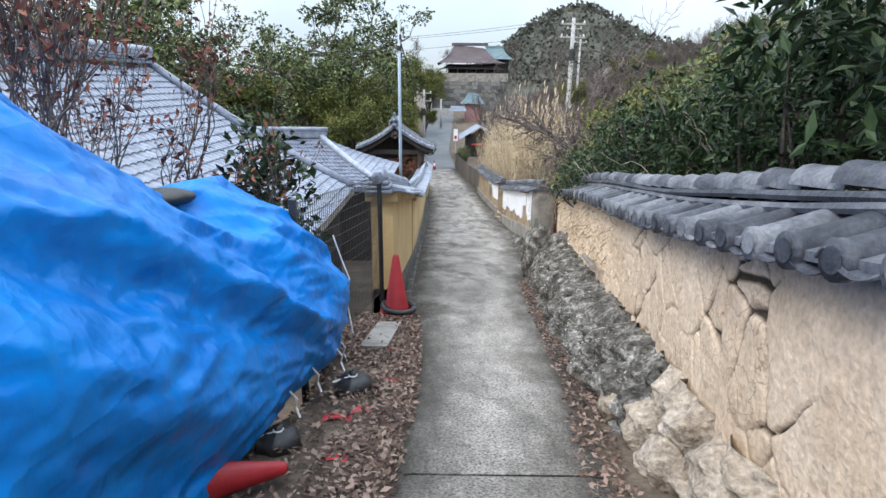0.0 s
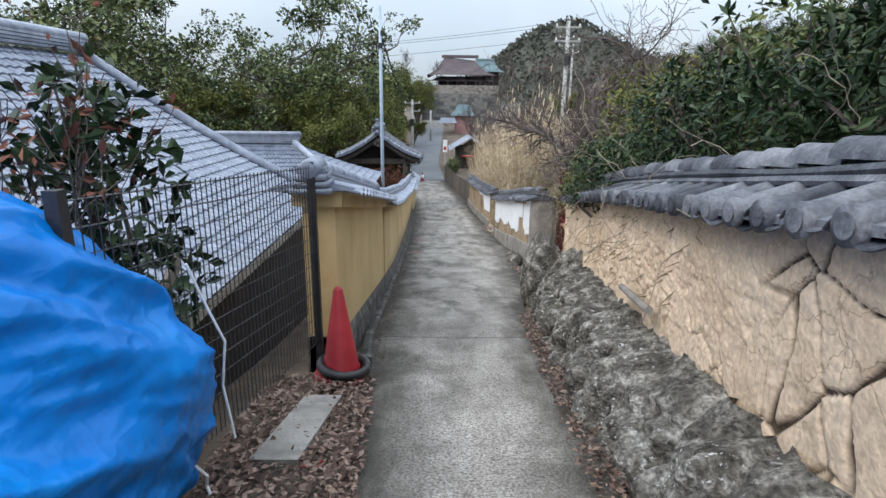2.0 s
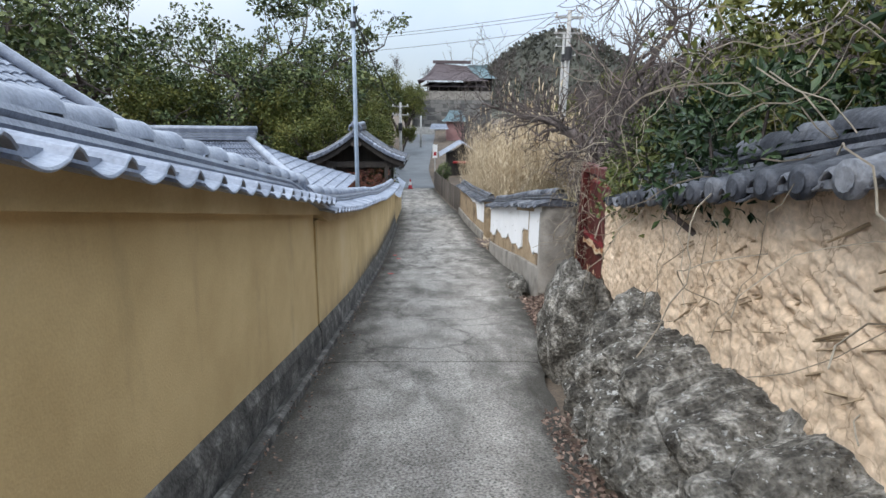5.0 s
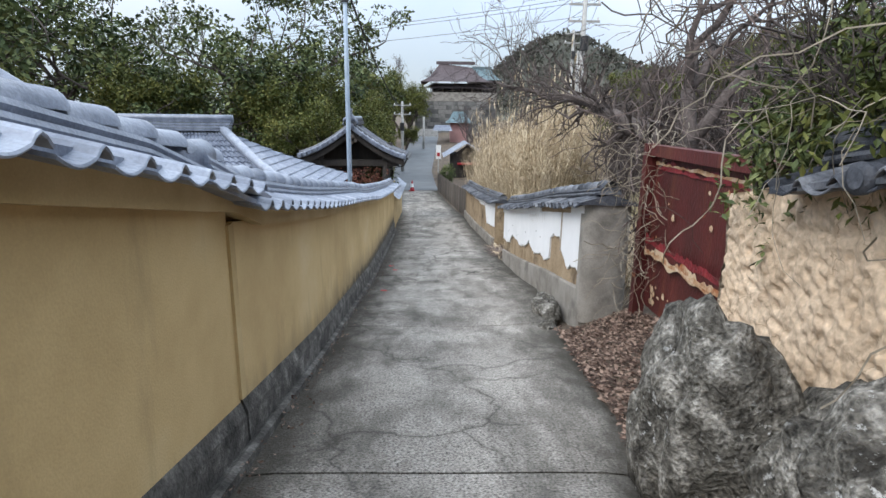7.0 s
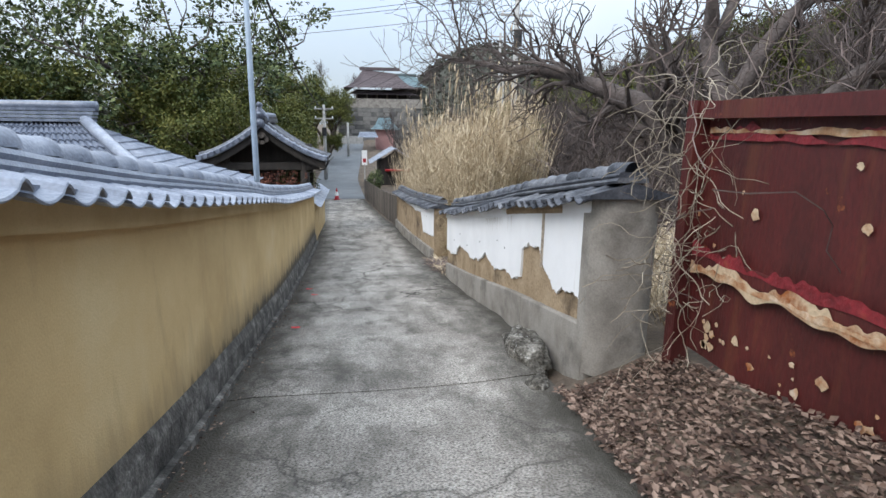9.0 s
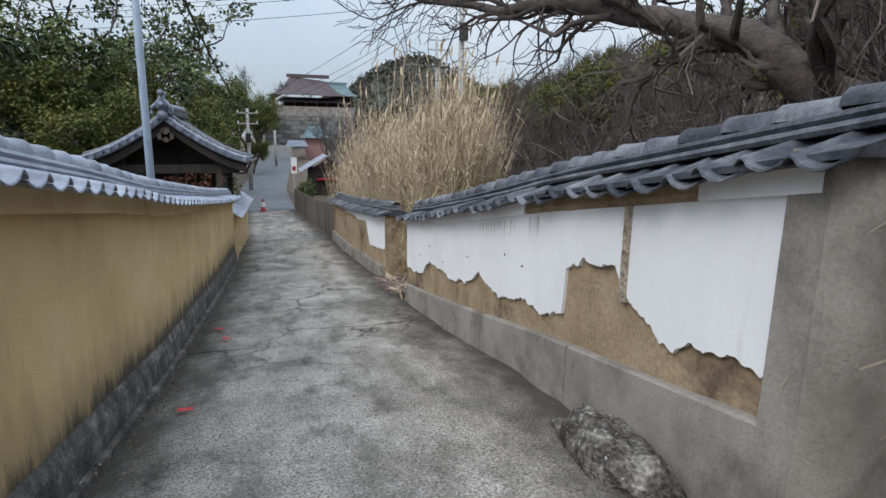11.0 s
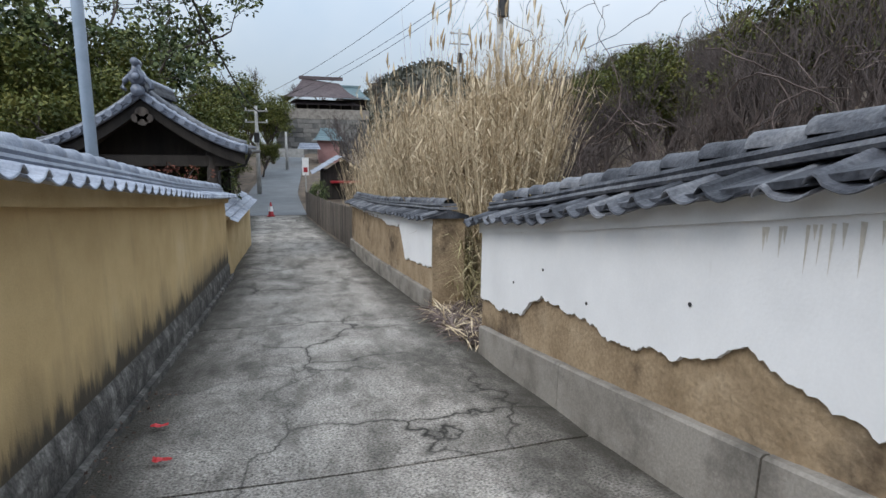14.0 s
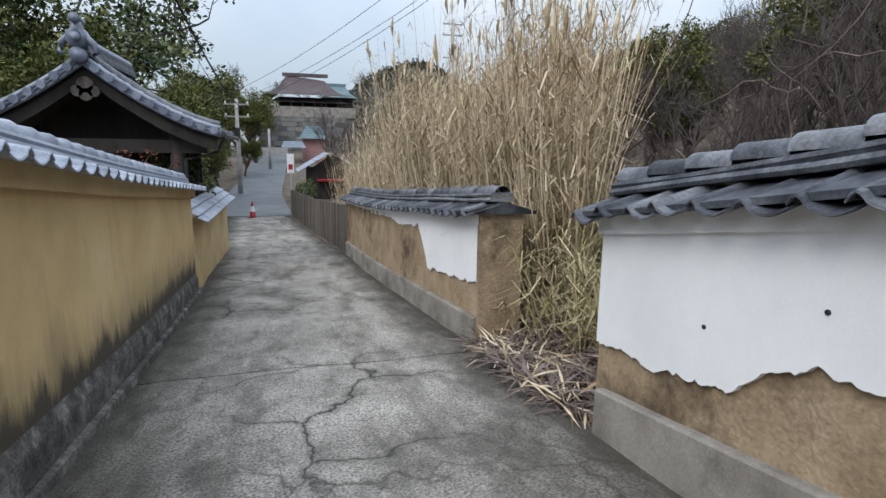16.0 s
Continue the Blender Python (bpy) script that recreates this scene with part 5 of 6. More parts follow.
def put(t, x, y, z=None, s=1.0, rz=0.0, label=""):
    """Moves the first of a kind, or a copy of it, to its place."""
    m = pose(x, y, land(x, y) if z is None else z, 0, 0, rz) @ Matrix.Diagonal((s, s, s, 1))
    if "placed" in t:
        t2 = copy_thing(t, pose(x, y, land(x, y) if z is None else z, 0, 0, rz))
        t2.scale = (s, s, s)
        t = t2
    else:
        t["placed"] = 1
        t.matrix_basis = m
    return tagged(t, label)


# tall evergreen camphor trees beyond the gatehouse
big_a = tree("evergreen_tree", 11, 15, 0.45, 5, "tall spreading evergreen tree behind the gatehouse", leaf=LEAF, per=34, spread=0.60, size=0.26, kids=3, angle=0.85, bend=0.24, up=0.02, wide=0.6)
big_b = tree("evergreen_tree", 12, 14, 0.42, 5, "tall dark evergreen tree with forking limbs", leaf=LEAF, per=34, spread=0.60, size=0.26, kids=3, angle=0.95, bend=0.26, up=0.01, wide=0.6)
olive = tree("broadleaf_tree", 13, 8, 0.22, 5, "rounded olive-green evergreen tree", leaf=OLIVE_LEAF, per=46, spread=0.62, size=0.19, kids=3, angle=0.75, up=0.05, wide=0.6)
for t, x, y, s, rz in [(big_a, -13, 44, 1.12, 0), (big_b, -20, 46, 1.18, 40), (big_a, -10, 48, 1.0, 120), (big_b, -26, 38, 1.2, 200), (big_a, -17, 56, 1.4, 250), (big_b, -8.5, 58, 0.8, 10), (big_b, -31, 50, 1.1, 100), (big_a, -25, 28, 0.8, 70), (big_b, -11, 38, 0.72, 300), (big_b, -4.6, 100, 0.62, 45)]:
    put(t, x, y, s=s * 1.05, rz=rz)
for x, y, s, rz in [(-6.3, 42, 1.0, 0), (-3.6, 46, 0.75, 80), (-9.0, 40, 0.95, 160), (-5.4, 37, 0.75, 30), (-15, 38, 1.0, 220), (-4.2, 52, 0.9, 10), (-20, 34, 0.9, 300), (-3.9, 40, 0.55, 140), (-5, 74, 1.1, 50), (-2, 84, 1.0, 90), (-8, 84, 1.3, 190), (-14, 70, 1.3, 20), (-3.6, 57, 0.5, 0), (-3.9, 64, 0.6, 60), (-2.6, 72, 0.45, 200), (-3.0, 98, 0.9, 10), (-6, 100, 1.1, 140)]:
    put(olive, x, y, s=s, rz=rz)

# bare trees
bare_a = tree("bare_tree", 21, 8, 0.13, 6, "leafless grey-brown tree on the wooded slope", bark=SLOPE_TWIG, kids=3, angle=0.55, bend=0.22, up=0.1, first=0.3)
bare_b = tree("bare_tree", 22, 7, 0.11, 6, "leafless thicket tree with fine twigs", bark=SLOPE_TWIG, kids=3, angle=0.7, bend=0.3, up=0.08, first=0.28)
rnd = random.Random(5)
spots = []
for k in range(360):
    x, y = rnd.uniform(9, 46), rnd.uniform(16, 95)
    if x < 9 + 0.05 * (y - 18) or (abs(x - 8.2) < 1 and abs(y - 38) < 1):
        continue
    put(bare_a if k % 2 else bare_b, x, y, s=rnd.uniform(0.65, 1.15), rz=rnd.uniform(0, 360))
for k in range(26):
    put(olive, rnd.uniform(14, 44), rnd.uniform(24, 90), s=rnd.uniform(0.5, 0.8), rz=rnd.uniform(0, 360), label="green broadleaf tree among leafless trees on the slope")
for x, y, s in [(4.3, 62, 1.0), (6.0, 58, 0.9), (9, 66, 1.1), (5.2, 52, 0.8)]:
    put(bare_a, x, y, s=s, rz=37 * x, label="leafless roadside tree with upright limbs")
for k in range(9):
    put(bare_b, -14 + 4.6 * k + rnd.uniform(-1, 1), 104 + rnd.uniform(0, 20), z=2 + rnd.uniform(0, 2), s=rnd.uniform(1.0, 1.5), rz=rnd.uniform(0, 360), label="distant leafless tree near the hall")

# old leaning tree with wild branches over the steel gate
leaner = tree("old_tree", 31, 8.0, 0.22, 6, "old leaning leafless tree wound with vines", kids=3, angle=0.8, bend=0.32, up=0.02, lean=(-0.42, 0.1), first=0.34)
put(bare_b, 3.55, 16.8, s=0.55, rz=140, label="bare branching shrub behind the white wall")
put(leaner, 4.25, 15.2, z=g(15) + 0.2)


def arching_tree(name, label, pts, radii, seed):
    """An old trunk that arches over, with side branches all along it."""
    rnd = random.Random(seed)
    t = thing(name, label, "tree")
    mb, tips = Mesh(), []
    mb.fine = Mesh()
    pts = [Vector(p) for p in pts]
    bent = []
    for a, b in zip(pts, pts[1:]):
        bent += [a.lerp(b, k / 4) + rand_dir(rnd) * 0.04 for k in range(4)]
    rs = [float(np.interp(k / 4, range(len(radii)), radii)) for k in range(len(bent))]
    mb.tube(bent, rs, 9, False)
    for k in range(5, len(bent)):
        for j in range(2):
            d = ((bent[k] - bent[k - 1]).normalized() + rand_dir(rnd, 0.25) * 0.9).normalized()
            grow(mb, rnd, bent[k], d, rnd.uniform(0.5, 1.0), rs[k] * 0.45, 3, tips, 0.35, 3, 5, 0.03, 0.75, 0.004)
    part("trunk", mb, BARK, t, smooth=True)
    part("branchwork", mb.fine, BARK, t, kind="stuff")
    return t


arching_tree("old_tree", "old leafless tree arching over the white wall", [(4.7, 15.9, -2.9), (4.35, 16.3, -1.2), (3.9, 17.2, -0.45), (3.4, 18.5, -0.05), (2.6, 19.8, 0.2), (1.7, 20.6, 0.5)], [0.2, 0.17, 0.13, 0.08, 0.045, 0.02], 33)
for x, y, s in [(19.6, 30, 0.7), (20, 37, 0.6), (23, 30, 0.8), (16, 27, 0.45)]:
    put(olive, x, y, s=s, rz=31 * x, label="yellow-green broadleaf tree among leafless trees")
put(bare_b, 4.6, 12.2, s=0.8, rz=50, label="leafless tangled tree behind the steel gate")
put(bare_a, 5.6, 16.5, s=0.7, rz=150, label="leafless tangled tree behind the steel gate")
put(bare_b, 6.8, 13.8, s=0.9, rz=250, label="leafless tree behind the wall")
put(bare_b, 3.7, 10.6, s=0.5, rz=15, label="leafless shrub behind the earthen wall")
put(bare_b, 5.0, 9.0, s=0.7, rz=95, label="leafless tree behind the earthen wall")
put(bare_a, 6.5, 6.5, s=0.8, rz=210, label="leafless tree behind the earthen wall")


def vines(name, label, n, box, seed, length, r, mat):
    rnd = random.Random(seed)
    mb = Mesh()
    for k in range(n):
        p = Vector([rnd.uniform(*b) for b in box])
        d = rand_dir(rnd)
        pts = [p]
        for j in range(9):
            d = (d + rand_dir(rnd) * 0.55 + Vector((0, 0, -0.10))).normalized()
            pts.append(pts[-1] + d * length * rnd.uniform(0.06, 0.14))
        mb.tube(pts, r * rnd.uniform(0.5, 1.2), 3, False)
    tagged(part(name, mb, mat), label, "vine", kind="stuff")


vines("vine_tangle", "tangled pale leafless vines over the gate post", 150, ((2.85, 3.15), (14.3, 14.9), (-2.4, -0.3)), 3, 0.8, 0.004, PALE_TWIG)
vines("vine_tangle", "tangled pale vines hanging over the earthen wall", 150, ((1.75, 2.9), (5.5, 11.2), (-0.35, 0.7)), 4, 1.0, 0.0035, PALE_TWIG)
vines("vine_tangle", "tangled bare vines above the steel gate", 230, ((3.0, 5.5), (11.5, 16), (-0.4, 2.0)), 6, 1.5, 0.006, TWIG)
vines("vine_tangle", "bare climbing stems on the bank", 240, ((3.2, 7.5), (9.5, 24), (-2.2, 1.2)), 8, 1.6, 0.006, TWIG)


def shrub(name, label, seed, c, half, n, size, mat, stems=10, category="shrub", wide=0.42):
    rnd = random.Random(seed)
    t = thing(name, label, category, at=c)
    mb, lv = Mesh(), Mesh()
    knots = []
    for k in range(stems):
        e = Vector((rnd.uniform(-1, 1) * half[0], rnd.uniform(-1, 1) * half[1], half[2] * rnd.uniform(0.5, 2.0)))
        a = Vector((e.x * 0.3, e.y * 0.3, -0.2))
        mid = a.lerp(e, 0.5) + rand_dir(rnd) * 0.15
        mb.tube([a, mid, e], [0.03, 0.02, 0.006], 5, False)
        knots += [mid, e, a.lerp(e, 0.75)]
    while len(knots) < n // 14:
        p = rand_dir(rnd)
        q = 0.55 + 0.45 * rnd.random()
        bump = 1 + 0.35 * nz(p.x, p.y, p.z + seed, 1.7)
        knots.append(Vector((p.x * half[0] * q * bump, p.y * half[1] * q * bump, half[2] + p.z * half[2] * q * bump)))
    for p in knots:
        d0 = rand_dir(rnd, 0.3)
        for k in range(14):
            o = rand_dir(rnd) * size * 1.5 * rnd.random()
            lv.leaf(p + o, (d0 * 0.5 + rand_dir(rnd) + o.normalized() * 0.6).normalized(), rand_dir(rnd, 1.5), size * rnd.uniform(0.6, 1.25), wide)
    part("stem", mb, BARK, t)
    part("foliage", lv, mat, t)
    return t


def ez(x, y, dz):
    return (x, y, g(y) + dz)


shrub("evergreen_shrub", "dense glossy evergreen shrub overhanging the earthen wall", 41, ez(2.9, 2.6, 1.55), (1.35, 2.0, 1.25), 7500, 0.15, SHRUB_LEAF, category="shrub", wide=0.34)
shrub("evergreen_shrub", "dense evergreen shrub behind the earthen wall", 42, ez(3.6, 5.8, 1.3), (1.2, 1.6, 1.0), 5000, 0.12, SHRUB_LEAF, wide=0.36)
shrub("evergreen_shrub", "small-leaved green shrub spilling over the wall's tiles", 43, ez(2.65, 8.8, 1.35), (0.75, 1.5, 0.55), 6500, 0.075, SHRUB_LEAF)
shrub("evergreen_shrub", "small-leaved green shrub on top of the wall", 44, ez(2.85, 10.6, 1.4), (0.7, 0.9, 0.6), 5200, 0.07, OLIVE_LEAF)
shrub("evergreen_shrub", "dark ivy clump covering the wall's tiled top", 45, ez(2.75, 11.3, 1.15), (0.45, 0.6, 0.75), 4200, 0.08, LEAF)
shrub("evergreen_shrub", "dark evergreen shrub high behind the wall", 46, ez(4.3, 8.2, 1.6), (1.2, 1.6, 1.2), 5600, 0.11, LEAF)
shrub("evergreen_shrub", "tall evergreen foliage overhanging the path", 47, ez(3.1, 0.6, 1.5), (1.3, 1.3, 1.5), 5200, 0.15, SHRUB_LEAF, wide=0.34)
shrub("evergreen_shrub", "leafy green shrub hanging over the wall's tiles", 53, ez(2.75, 7.1, 1.5), (0.75, 1.3, 0.7), 6000, 0.085, SHRUB_LEAF)
shrub("evergreen_shrub", "mixed green shrub rising behind the wall", 54, ez(3.3, 9.6, 1.7), (0.9, 1.4, 0.9), 6500, 0.085, OLIVE_LEAF)
shrub("evergreen_shrub", "leafy shrub with pale stems above the wall", 55, ez(3.2, 5.0, 1.6), (0.7, 1.2, 0.8), 4500, 0.10, SHRUB_LEAF)
shrub("young_tree", "young glossy-leaved evergreen behind the mesh fence", 48, (-1.75, 5.6, -1.4), (0.42, 0.42, 1.35), 1500, 0.13, SHRUB_LEAF, 6, "tree", 0.5)
shrub("evergreen_shrub", "dark-leaved shrub behind the tarpaulin", 49, (-4.6, 3.4, -0.2), (0.7, 0.7, 1.4), 2300, 0.11, LEAF, 6)
shrub("withered_shrub", "reddish withered shrub in front of the gatehouse", 50, (-2.5, 29.9, g(29.6) + 1.25), (1.3, 0.5, 0.55), 3600, 0.08, RED_LEAF, 20)
shrub("evergreen_shrub", "low dark shrub by the gatehouse's corner", 51, (-1.9, 33.5, g(33) + 0.9), (0.8, 1.4, 0.9), 3000, 0.12, LEAF)
shrub("roadside_shrub", "dark clipped shrub beside the red-roofed hut", 52, (1.75, 51.5, g(51) + 0.1), (0.6, 0.8, 0.75), 2600, 0.12, LEAF)
for x, y, h, sd in [(-3.1, 4.6, 4.2, 61), (-2.6, 4.9, 3.6, 62), (-4.4, 6.2, 4.5, 63)]:
    t = tree("sapling", sd, h, 0.045, 5, "slender sapling with a few withered red leaves", bark=BARK, leaf=RED_LEAF, per=2, spread=0.16, size=0.085, kids=3, angle=0.5, bend=0.2, up=0.14, first=0.42)
    put(t, x, y, z=-1.6)


# ---- reeds ----
def reed_bed(name, label, seed, n, area, hmin, hmax, mat, leaves, plume, lean=0.12):
    rnd = random.Random(seed)
    mb = Mesh()
    for k in range(n):
        x, y = area(rnd)
        h = rnd.uniform(hmin, hmax) * (0.75 + 0.4 * nz(x, y, seed, 0.5))
        d = Vector((rnd.gauss(0, lean), rnd.gauss(0, lean), 1)).normalized()
        base = Vector((x, y, land(x, y) - 0.05))
        pts, dd = [base], d
        for j in range(4):
            dd = (dd + Vector((rnd.gauss(0, 0.05), rnd.gauss(0, 0.05), 0))).normalized()
            pts.append(pts[-1] + dd * h / 4)
        mb.tube(pts, [0.009, 0.008, 0.007, 0.005, 0.003], 3, False)
        for j in range(leaves):
            at = pts[0].lerp(pts[-1], rnd.uniform(0.12, 1.0))
            a = rnd.uniform(0, 6.283)
            out = Vector((math.cos(a), math.sin(a), rnd.uniform(0.3, 1.4))).normalized()
            ln = rnd.uniform(0.25, 0.65)
            w = Vector((-math.sin(a), math.cos(a), 0)) * rnd.uniform(0.004, 0.010)
            m1, e = at + out * ln * 0.5, at + out * ln * 0.8 + Vector((math.cos(a), math.sin(a), -0.9)) * ln * 0.35
            mb.add([at - w, at + w, m1 + w, m1 - w, e], [(0, 1, 2, 3), (3, 2, 4)])
        if rnd.random() < plume:
            top = pts[-1]
            mb.tube([top, top + dd * 0.18, top + dd * 0.4 + Vector((0.05, 0.03, 0))], [0.008, 0.035, 0.006], 5, False)
    tagged(part(name, mb, mat), label, "reeds", kind="stuff")


def area_main(r):
    while True:
        x, y = r.uniform(3.0, 7.4), r.uniform(25.0, 34)
        if white2_x(min(34, y)) + 0.7 < x < 2.2 + (y - 22) * 0.55:
            return x, y


reed_bed("reed_bed", "tall dry straw-coloured reeds behind the walls", 71, 3600, area_main, 3.8, 6.0, REED, 10, 0.05)
reed_bed("reed_bed", "half-green reed grass at the reeds' foot", 72, 1300, lambda r: (r.uniform(2.9, 8.0), r.uniform(23.6, 30)), 1.0, 2.3, GREEN_REED, 8, 0, 0.3)
reed_bed("reed_bed", "very tall leafless reed stalks with plumes", 73, 70, lambda r: (r.uniform(3.2, 6.6), r.uniform(28, 33)), 5.4, 7.6, REED, 2, 0.6, 0.05)
reed_bed("reed_bed", "dry grass behind the white wall", 74, 900, lambda r: (r.uniform(3.3, 8.5), r.uniform(16.5, 25)), 0.5, 1.5, REED, 7, 0, 0.35)
reed_bed("reed_bed", "pale dry brush beyond the walls", 75, 1400, lambda r: (r.uniform(3.0, 7), r.uniform(34, 47)), 2.6, 4.6, REED, 5, 0.05, 0.15)


# ---- litter ----
def litter(name, label, seed, n, area, size=0.05, mat=LITTER, lift=0.03, wide=0.55):
    rnd = random.Random(seed)
    mb = Mesh()
    for k in range(n):
        x, y = area(rnd)
        a = rnd.uniform(0, 6.283)
        d = Vector((math.cos(a), math.sin(a), rnd.uniform(-0.25, 0.45)))
        z = max(land(x, y), lane_z(x, y) if lane_left(y) < x < lane_right(y) else -99) + lift + rnd.uniform(0, 0.03)
        mb.leaf((x, y, z), d, Vector((rnd.gauss(0, 0.4), rnd.gauss(0, 0.4), 1)), size * rnd.uniform(0.5, 1.3), wide)
    tagged(part(name, mb, mat), label, "leaf litter", kind="stuff")


def verge(r):
    y = r.uniform(0.5, 6.6)
    return lane_left(y) + 0.06 - abs(r.gauss(0, 0.38)), y


litter("leaf_litter", "brown fallen leaves on the verge by the tarpaulin", 81, 6500, verge)
litter("leaf_litter", "brown fallen leaves heaped before the steel gate", 82, 7500, lambda r: (lambda y: (min(3.09, lane_right(y) - 0.06 + r.random() * (3.15 - lane_right(y))), y))(r.uniform(11.3, 14.85)), 0.055)
litter("leaf_litter", "brown leaves along the foot of the earthen wall", 83, 2600, lambda r: (lambda y: (lane_right(y) + r.uniform(-0.16, 0.12), y))(r.uniform(1.0, 9.5)), 0.045)
litter("leaf_litter", "scattered leaf bits in the gutter by the ochre wall", 84, 700, lambda r: (lambda y: (lane_left(y) + abs(r.gauss(0, 0.10)), y))(r.uniform(6.9, 22)), 0.03)
litter("leaf_litter", "withered leaves on the ground behind the mesh fence", 86, 2500, lambda r: (r.uniform(-1.6, -0.75), r.uniform(4.6, 6.9)), 0.06)
litter("straw_litter", "broken dry reed stalks in the gap between the walls", 85, 2200, lambda r: (r.uniform(2.35, 3.6), r.uniform(22.8, 24.9)), 0.34, TWIG, 0.03, 0.06)
litter("straw_litter", "pale broken reed pieces on dark litter", 87, 500, lambda r: (r.uniform(2.35, 3.6), r.uniform(22.8, 24.9)), 0.4, REED, 0.05, 0.05)
rnd = random.Random(9)
for x, y, s in [(-0.42, 4.1, 0.09), (-0.55, 3.45, 0.09), (-0.62, 2.7, 0.08), (-0.72, 3.3, 0.1), (-0.5, 5.0, 0.07), (-0.35, 18.0, 0.06), (-0.3, 20.6, 0.06), (-0.45, 21.2, 0.06)]:
    mb = Mesh()
    mb.grid(lin(-1, 1, 5), lin(-0.4, 0.4, 4), lambda a, b: (x + s * a, y + s * b + 0.03 * nz(a, b, x, 2), g(y) + 0.035 + 0.03 * abs(nz(a, b, y, 2.5))))
    tagged(part("plastic_scrap", mb, RED_TAPE), "crumpled scrap of red plastic on the ground", "litter", "red plastic scraps")


# ---- hut, rampart and temple hall in the distance ----
hut = thing("hut", "small roadside hut with a pale tiled gable roof", "hut")
HZ = g(57)
part("wall", Mesh().box(2.2, 5.0, 55.5, 60, HZ - 0.3, HZ + 2.0), WOOD_DARK, hut)
part("roof_slope", tiled_slope((1.5, 55, HZ + 1.8), (1.5, 60.5, HZ + 1.8), (3.5, 55, HZ + 3.0), (3.5, 60.5, HZ + 3.0), 16, 7), TILE, hut, kind="stuff")
part("roof_back", tiled_slope((5.5, 55, HZ + 1.8), (5.5, 60.5, HZ + 1.8), (3.5, 55, HZ + 3.0), (3.5, 60.5, HZ + 3.0), 16, 7), TILE, hut, kind="stuff")
part("gable", Mesh().add([(2.2, 55.45, HZ + 1.95), (4.9, 55.45, HZ + 1.95), (3.5, 55.45, HZ + 2.85)], [(0, 1, 2)]), WOOD_DARK, hut)
part("awning", Mesh().box(2.7, 4.7, 54.9, 55.5, HZ + 1.25, HZ + 1.37), CONE_RED, hut, "dull red awning")
sign = thing("sign", "upright white sign with red marks by the road", "sign", at=(1.05, 53, g(53)))
part("post", Mesh().tube([(0, 0, -0.1), (0, 0, 2.0)], 0.04, 8), CONC_POLE, sign)
part("board", Mesh().box(-0.2, 0.2, -0.03, 0.03, 1.9, 3.0), WHITE_BAND, sign)
part("mark", Mesh().box(-0.12, 0.12, -0.04, -0.031, 2.1, 2.4), CONE_RED, sign)
shrine = thing("small_hall", "small hall with a green roof and a pink wall", "building")
SZ = -3.5
part("wall", Mesh().box(3.0, 5.4, 84, 88, -5, SZ + 2.2), PINK, shrine)
part("roof_slope", tiled_slope((2.4, 83.4, SZ + 2.2), (6.0, 83.4, SZ + 2.2), (3.4, 86, SZ + 3.7), (5.0, 86, SZ + 3.7), 14, 6, 0.2), GREEN_ROOF, shrine, kind="stuff")
part("roof_end", tiled_slope((2.4, 88.6, SZ + 2.2), (2.4, 83.4, SZ + 2.2), (3.4, 86.1, SZ + 3.7), (3.4, 86, SZ + 3.7), 10, 6, 0.2), GREEN_ROOF, shrine, kind="stuff")
part("gate_roof", tiled_slope((0.6, 82, SZ + 1.2), (3.2, 82, SZ + 1.2), (0.9, 83.4, SZ + 1.9), (2.9, 83.4, SZ + 1.9), 10, 4), TILE, shrine, kind="stuff")

ramp_wall = thing("stone_rampart", "grey stone retaining wall below the temple hall", "wall", kind="structure")
part("core", Mesh().box(-2.2, 11, 101, 108, -6, 1.9), STONE, ramp_wall)
rnd = random.Random(3)
for r in range(8):
    x = -2.3
    while x < 9:
        w = rnd.uniform(0.7, 1.3)
        part("stone", Mesh().box(x + 0.03, x + w - 0.03, 100.78 - 0.08 * rnd.random(), 101.1, -3.4 + 0.66 * r + 0.03, -3.4 + 0.66 * (r + 1) - 0.03), STONE, ramp_wall)
        x += w
part("parapet", Mesh().box(-2.3, 11, 100.8, 101.1, 1.9, 3.3), CEMENT, ramp_wall)
temple = thing("temple_hall", "large wooden temple hall with a brown hipped roof", "temple")
TZ = 1.9
part("hall_wall", Mesh().box(0.5, 9.4, 105, 116, TZ - 1, TZ + 3.0), WOOD_DARK, temple)
for k in range(6):
    part("column", Mesh().tube([(0.6 + 1.66 * k, 104.8, TZ), (0.6 + 1.66 * k, 104.8, TZ + 2.4)], 0.16, 8), WOOD_GREY, temple)
part("lower_eave", tiled_slope((-1.2, 102.6, TZ + 2.1), (10.6, 102.6, TZ + 2.1), (0.3, 105, TZ + 2.8), (9.2, 105, TZ + 2.8), 30, 4, 0.1), BROWN_ROOF, temple, kind="stuff")
part("roof_front", tiled_slope((-1.4, 102.2, TZ + 3.1), (10.8, 102.2, TZ + 3.1), (1.8, 110, TZ + 6.6), (7.4, 110, TZ + 6.0), 34, 14, 0.6), BROWN_ROOF, temple, kind="stuff")
part("roof_end", tiled_slope((-1.4, 118, TZ + 3.1), (-1.4, 102.2, TZ + 3.1), (1.8, 110.2, TZ + 6.45), (1.8, 110, TZ + 6.45), 26, 12, 0.6), BROWN_ROOF, temple, kind="stuff")
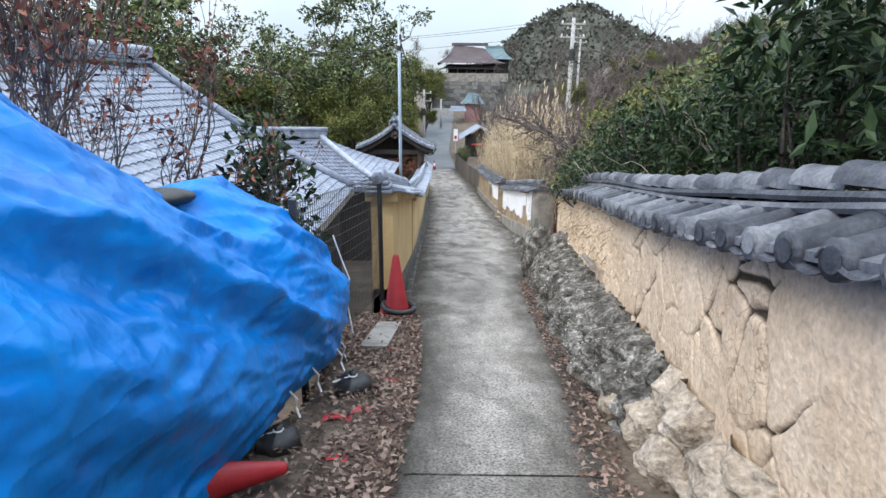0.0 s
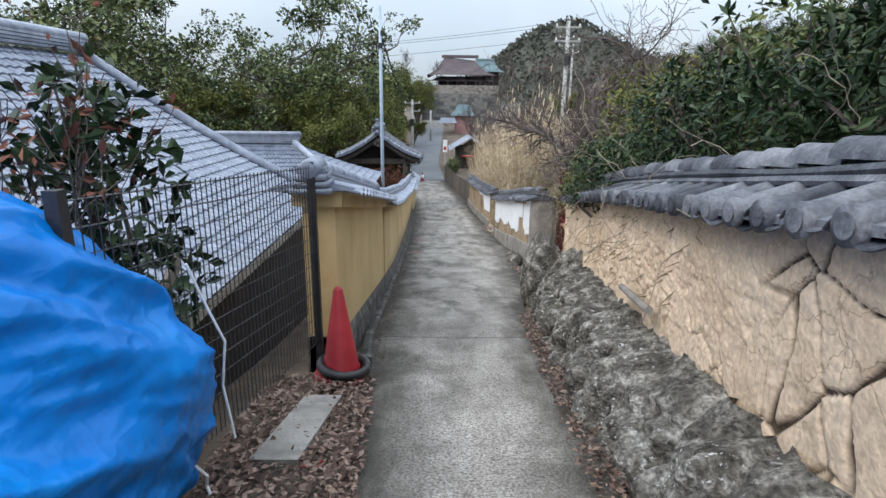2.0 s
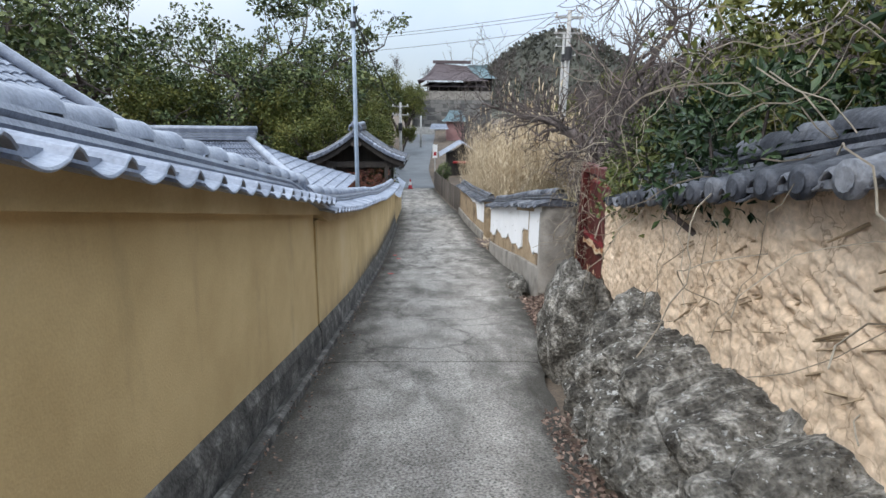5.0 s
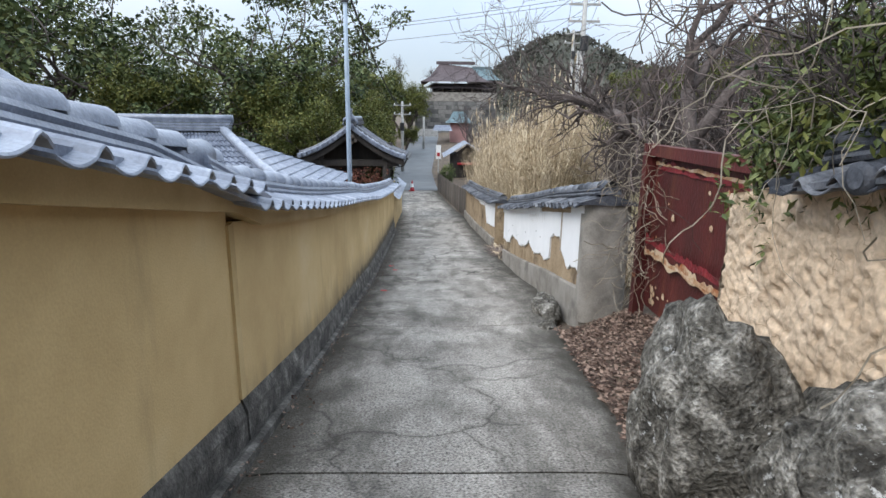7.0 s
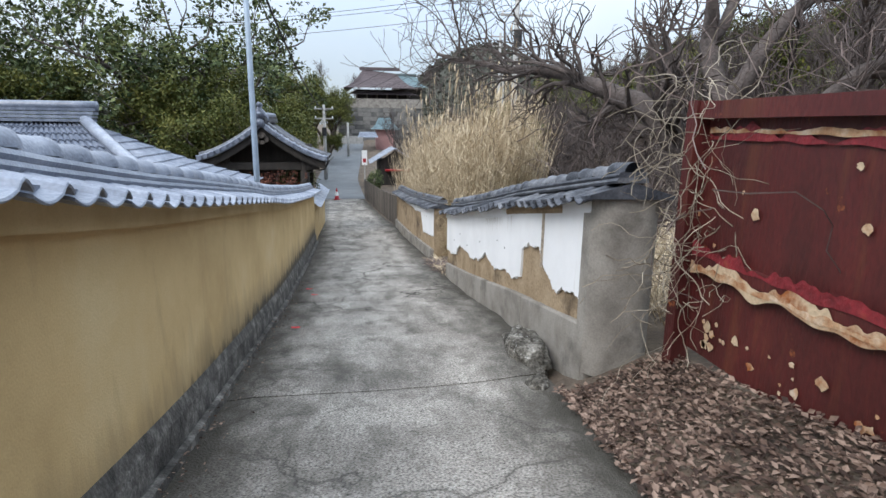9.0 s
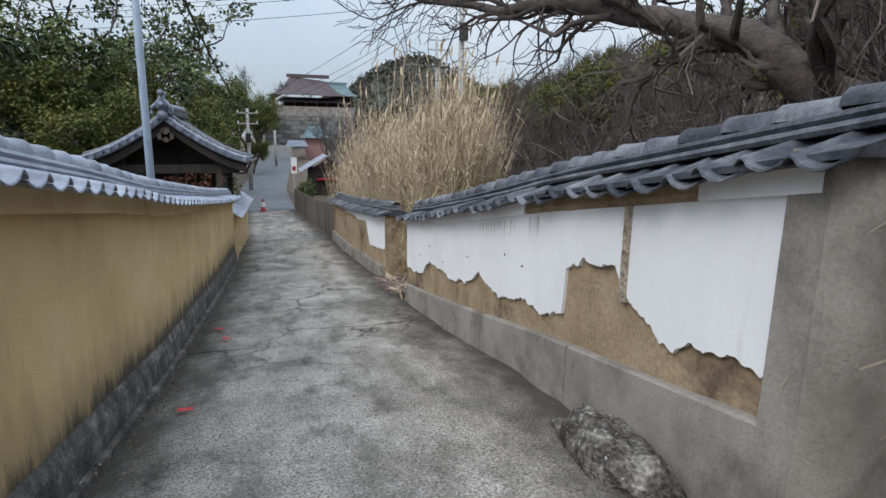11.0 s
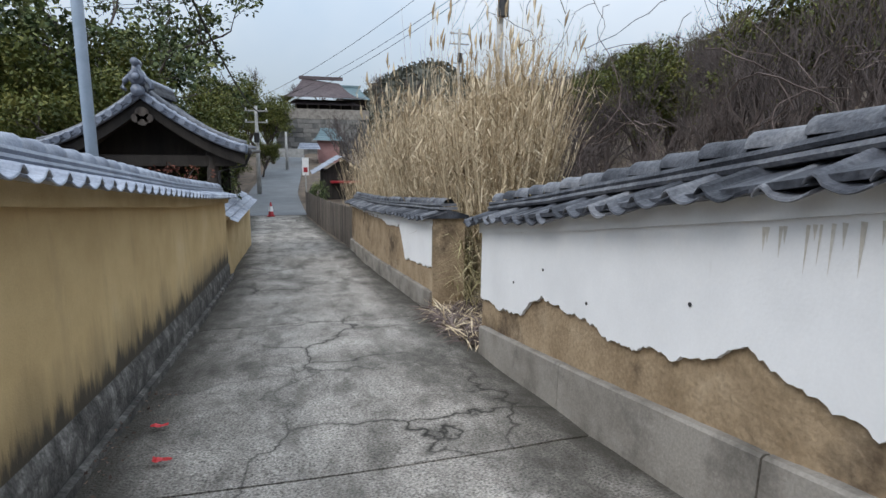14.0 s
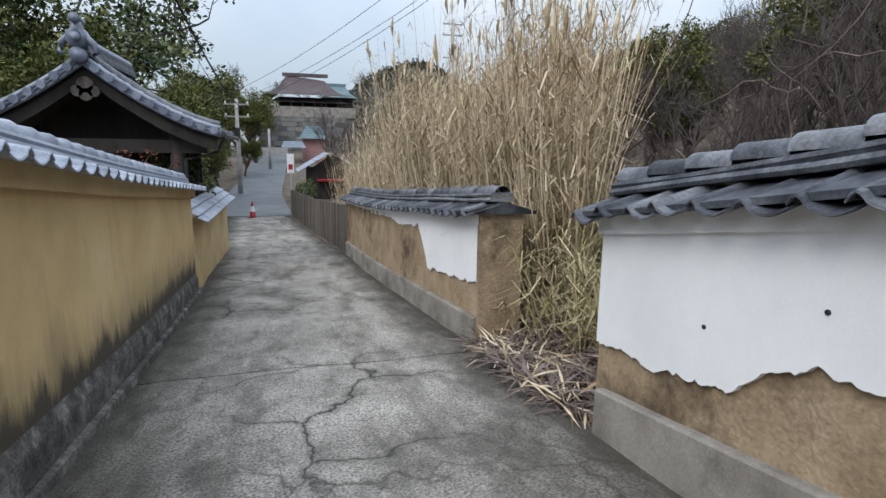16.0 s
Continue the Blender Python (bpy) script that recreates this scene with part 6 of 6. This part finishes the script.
part("gable_end", Mesh().add([(1.2, 106.4, TZ + 4.6), (1.2, 113, TZ + 4.6), (1.6, 110, TZ + 6.0)], [(0, 1, 2)]), WOOD_DARK, temple)
part("ridge", Mesh().box(1.2, 8.0, 109.7, 110.3, TZ + 6.45, TZ + 6.95), BROWN_ROOF, temple)
rear = thing("rear_hall", "hall with a blue-green roof behind the temple hall", "temple")
part("roof_slope", tiled_slope((7, 122, TZ + 4.6), (14.5, 122, TZ + 4.6), (9, 128, TZ + 7.3), (12.5, 128, TZ + 7.3), 30, 12, 0.5), GREEN_ROOF, rear, kind="stuff")
part("ridge", Mesh().box(8.7, 12.8, 127.7, 128.3, TZ + 7.2, TZ + 7.6), GREEN_ROOF, rear)
part("wall", Mesh().box(8, 13.5, 124, 132, -4, TZ + 4.8), WOOD_DARK, rear)
barrier = thing("guard_wall", "pale grey roadside barrier at the far bend", "barrier")
part("panel", Mesh().box(-3.2, 1.4, 92, 92.2, g(92) - 0.2, g(92) + 1.1), CONC_POLE, barrier)

# ---- far hills ----
def far_hill(x, y):
    h = 50 * math.exp(-((x - 66) / 46) ** 2 - ((y - 330) / 70) ** 2) + 26 * math.exp(-((x - 150) / 60) ** 2 - ((y - 230) / 70) ** 2)
    return h * (1 + 0.25 * nz(x, y, 2, 0.02)) + 1.2 * nz(x, y, 5, 0.12) - 6
hillm = Mesh().grid(lin(-120, 300, 90), lin(180, 420, 50), lambda x, y: (x, y, far_hill(x, y)))
tagged(part("backdrop_hill", hillm, HILL, smooth=True), "wooded hill beyond the temple", "hill", kind="structure")
rnd = random.Random(17)
crown = Mesh()
for k in range(5200):
    x, y = rnd.uniform(-60, 220), rnd.uniform(200, 340)
    z = far_hill(x, y)
    if z < 0:
        continue
    for j in range(5):
        o = rand_dir(rnd, 0.6) * rnd.uniform(0.8, 2.4)
        crown.leaf((x + o.x, y + o.y, z + 1.5 + o.z), rand_dir(rnd, 0.5), rand_dir(rnd), rnd.uniform(1.2, 2.6), 0.7)
tagged(part("far_wood", crown, HILL), "far wood covering the hill", "wood", kind="stuff")
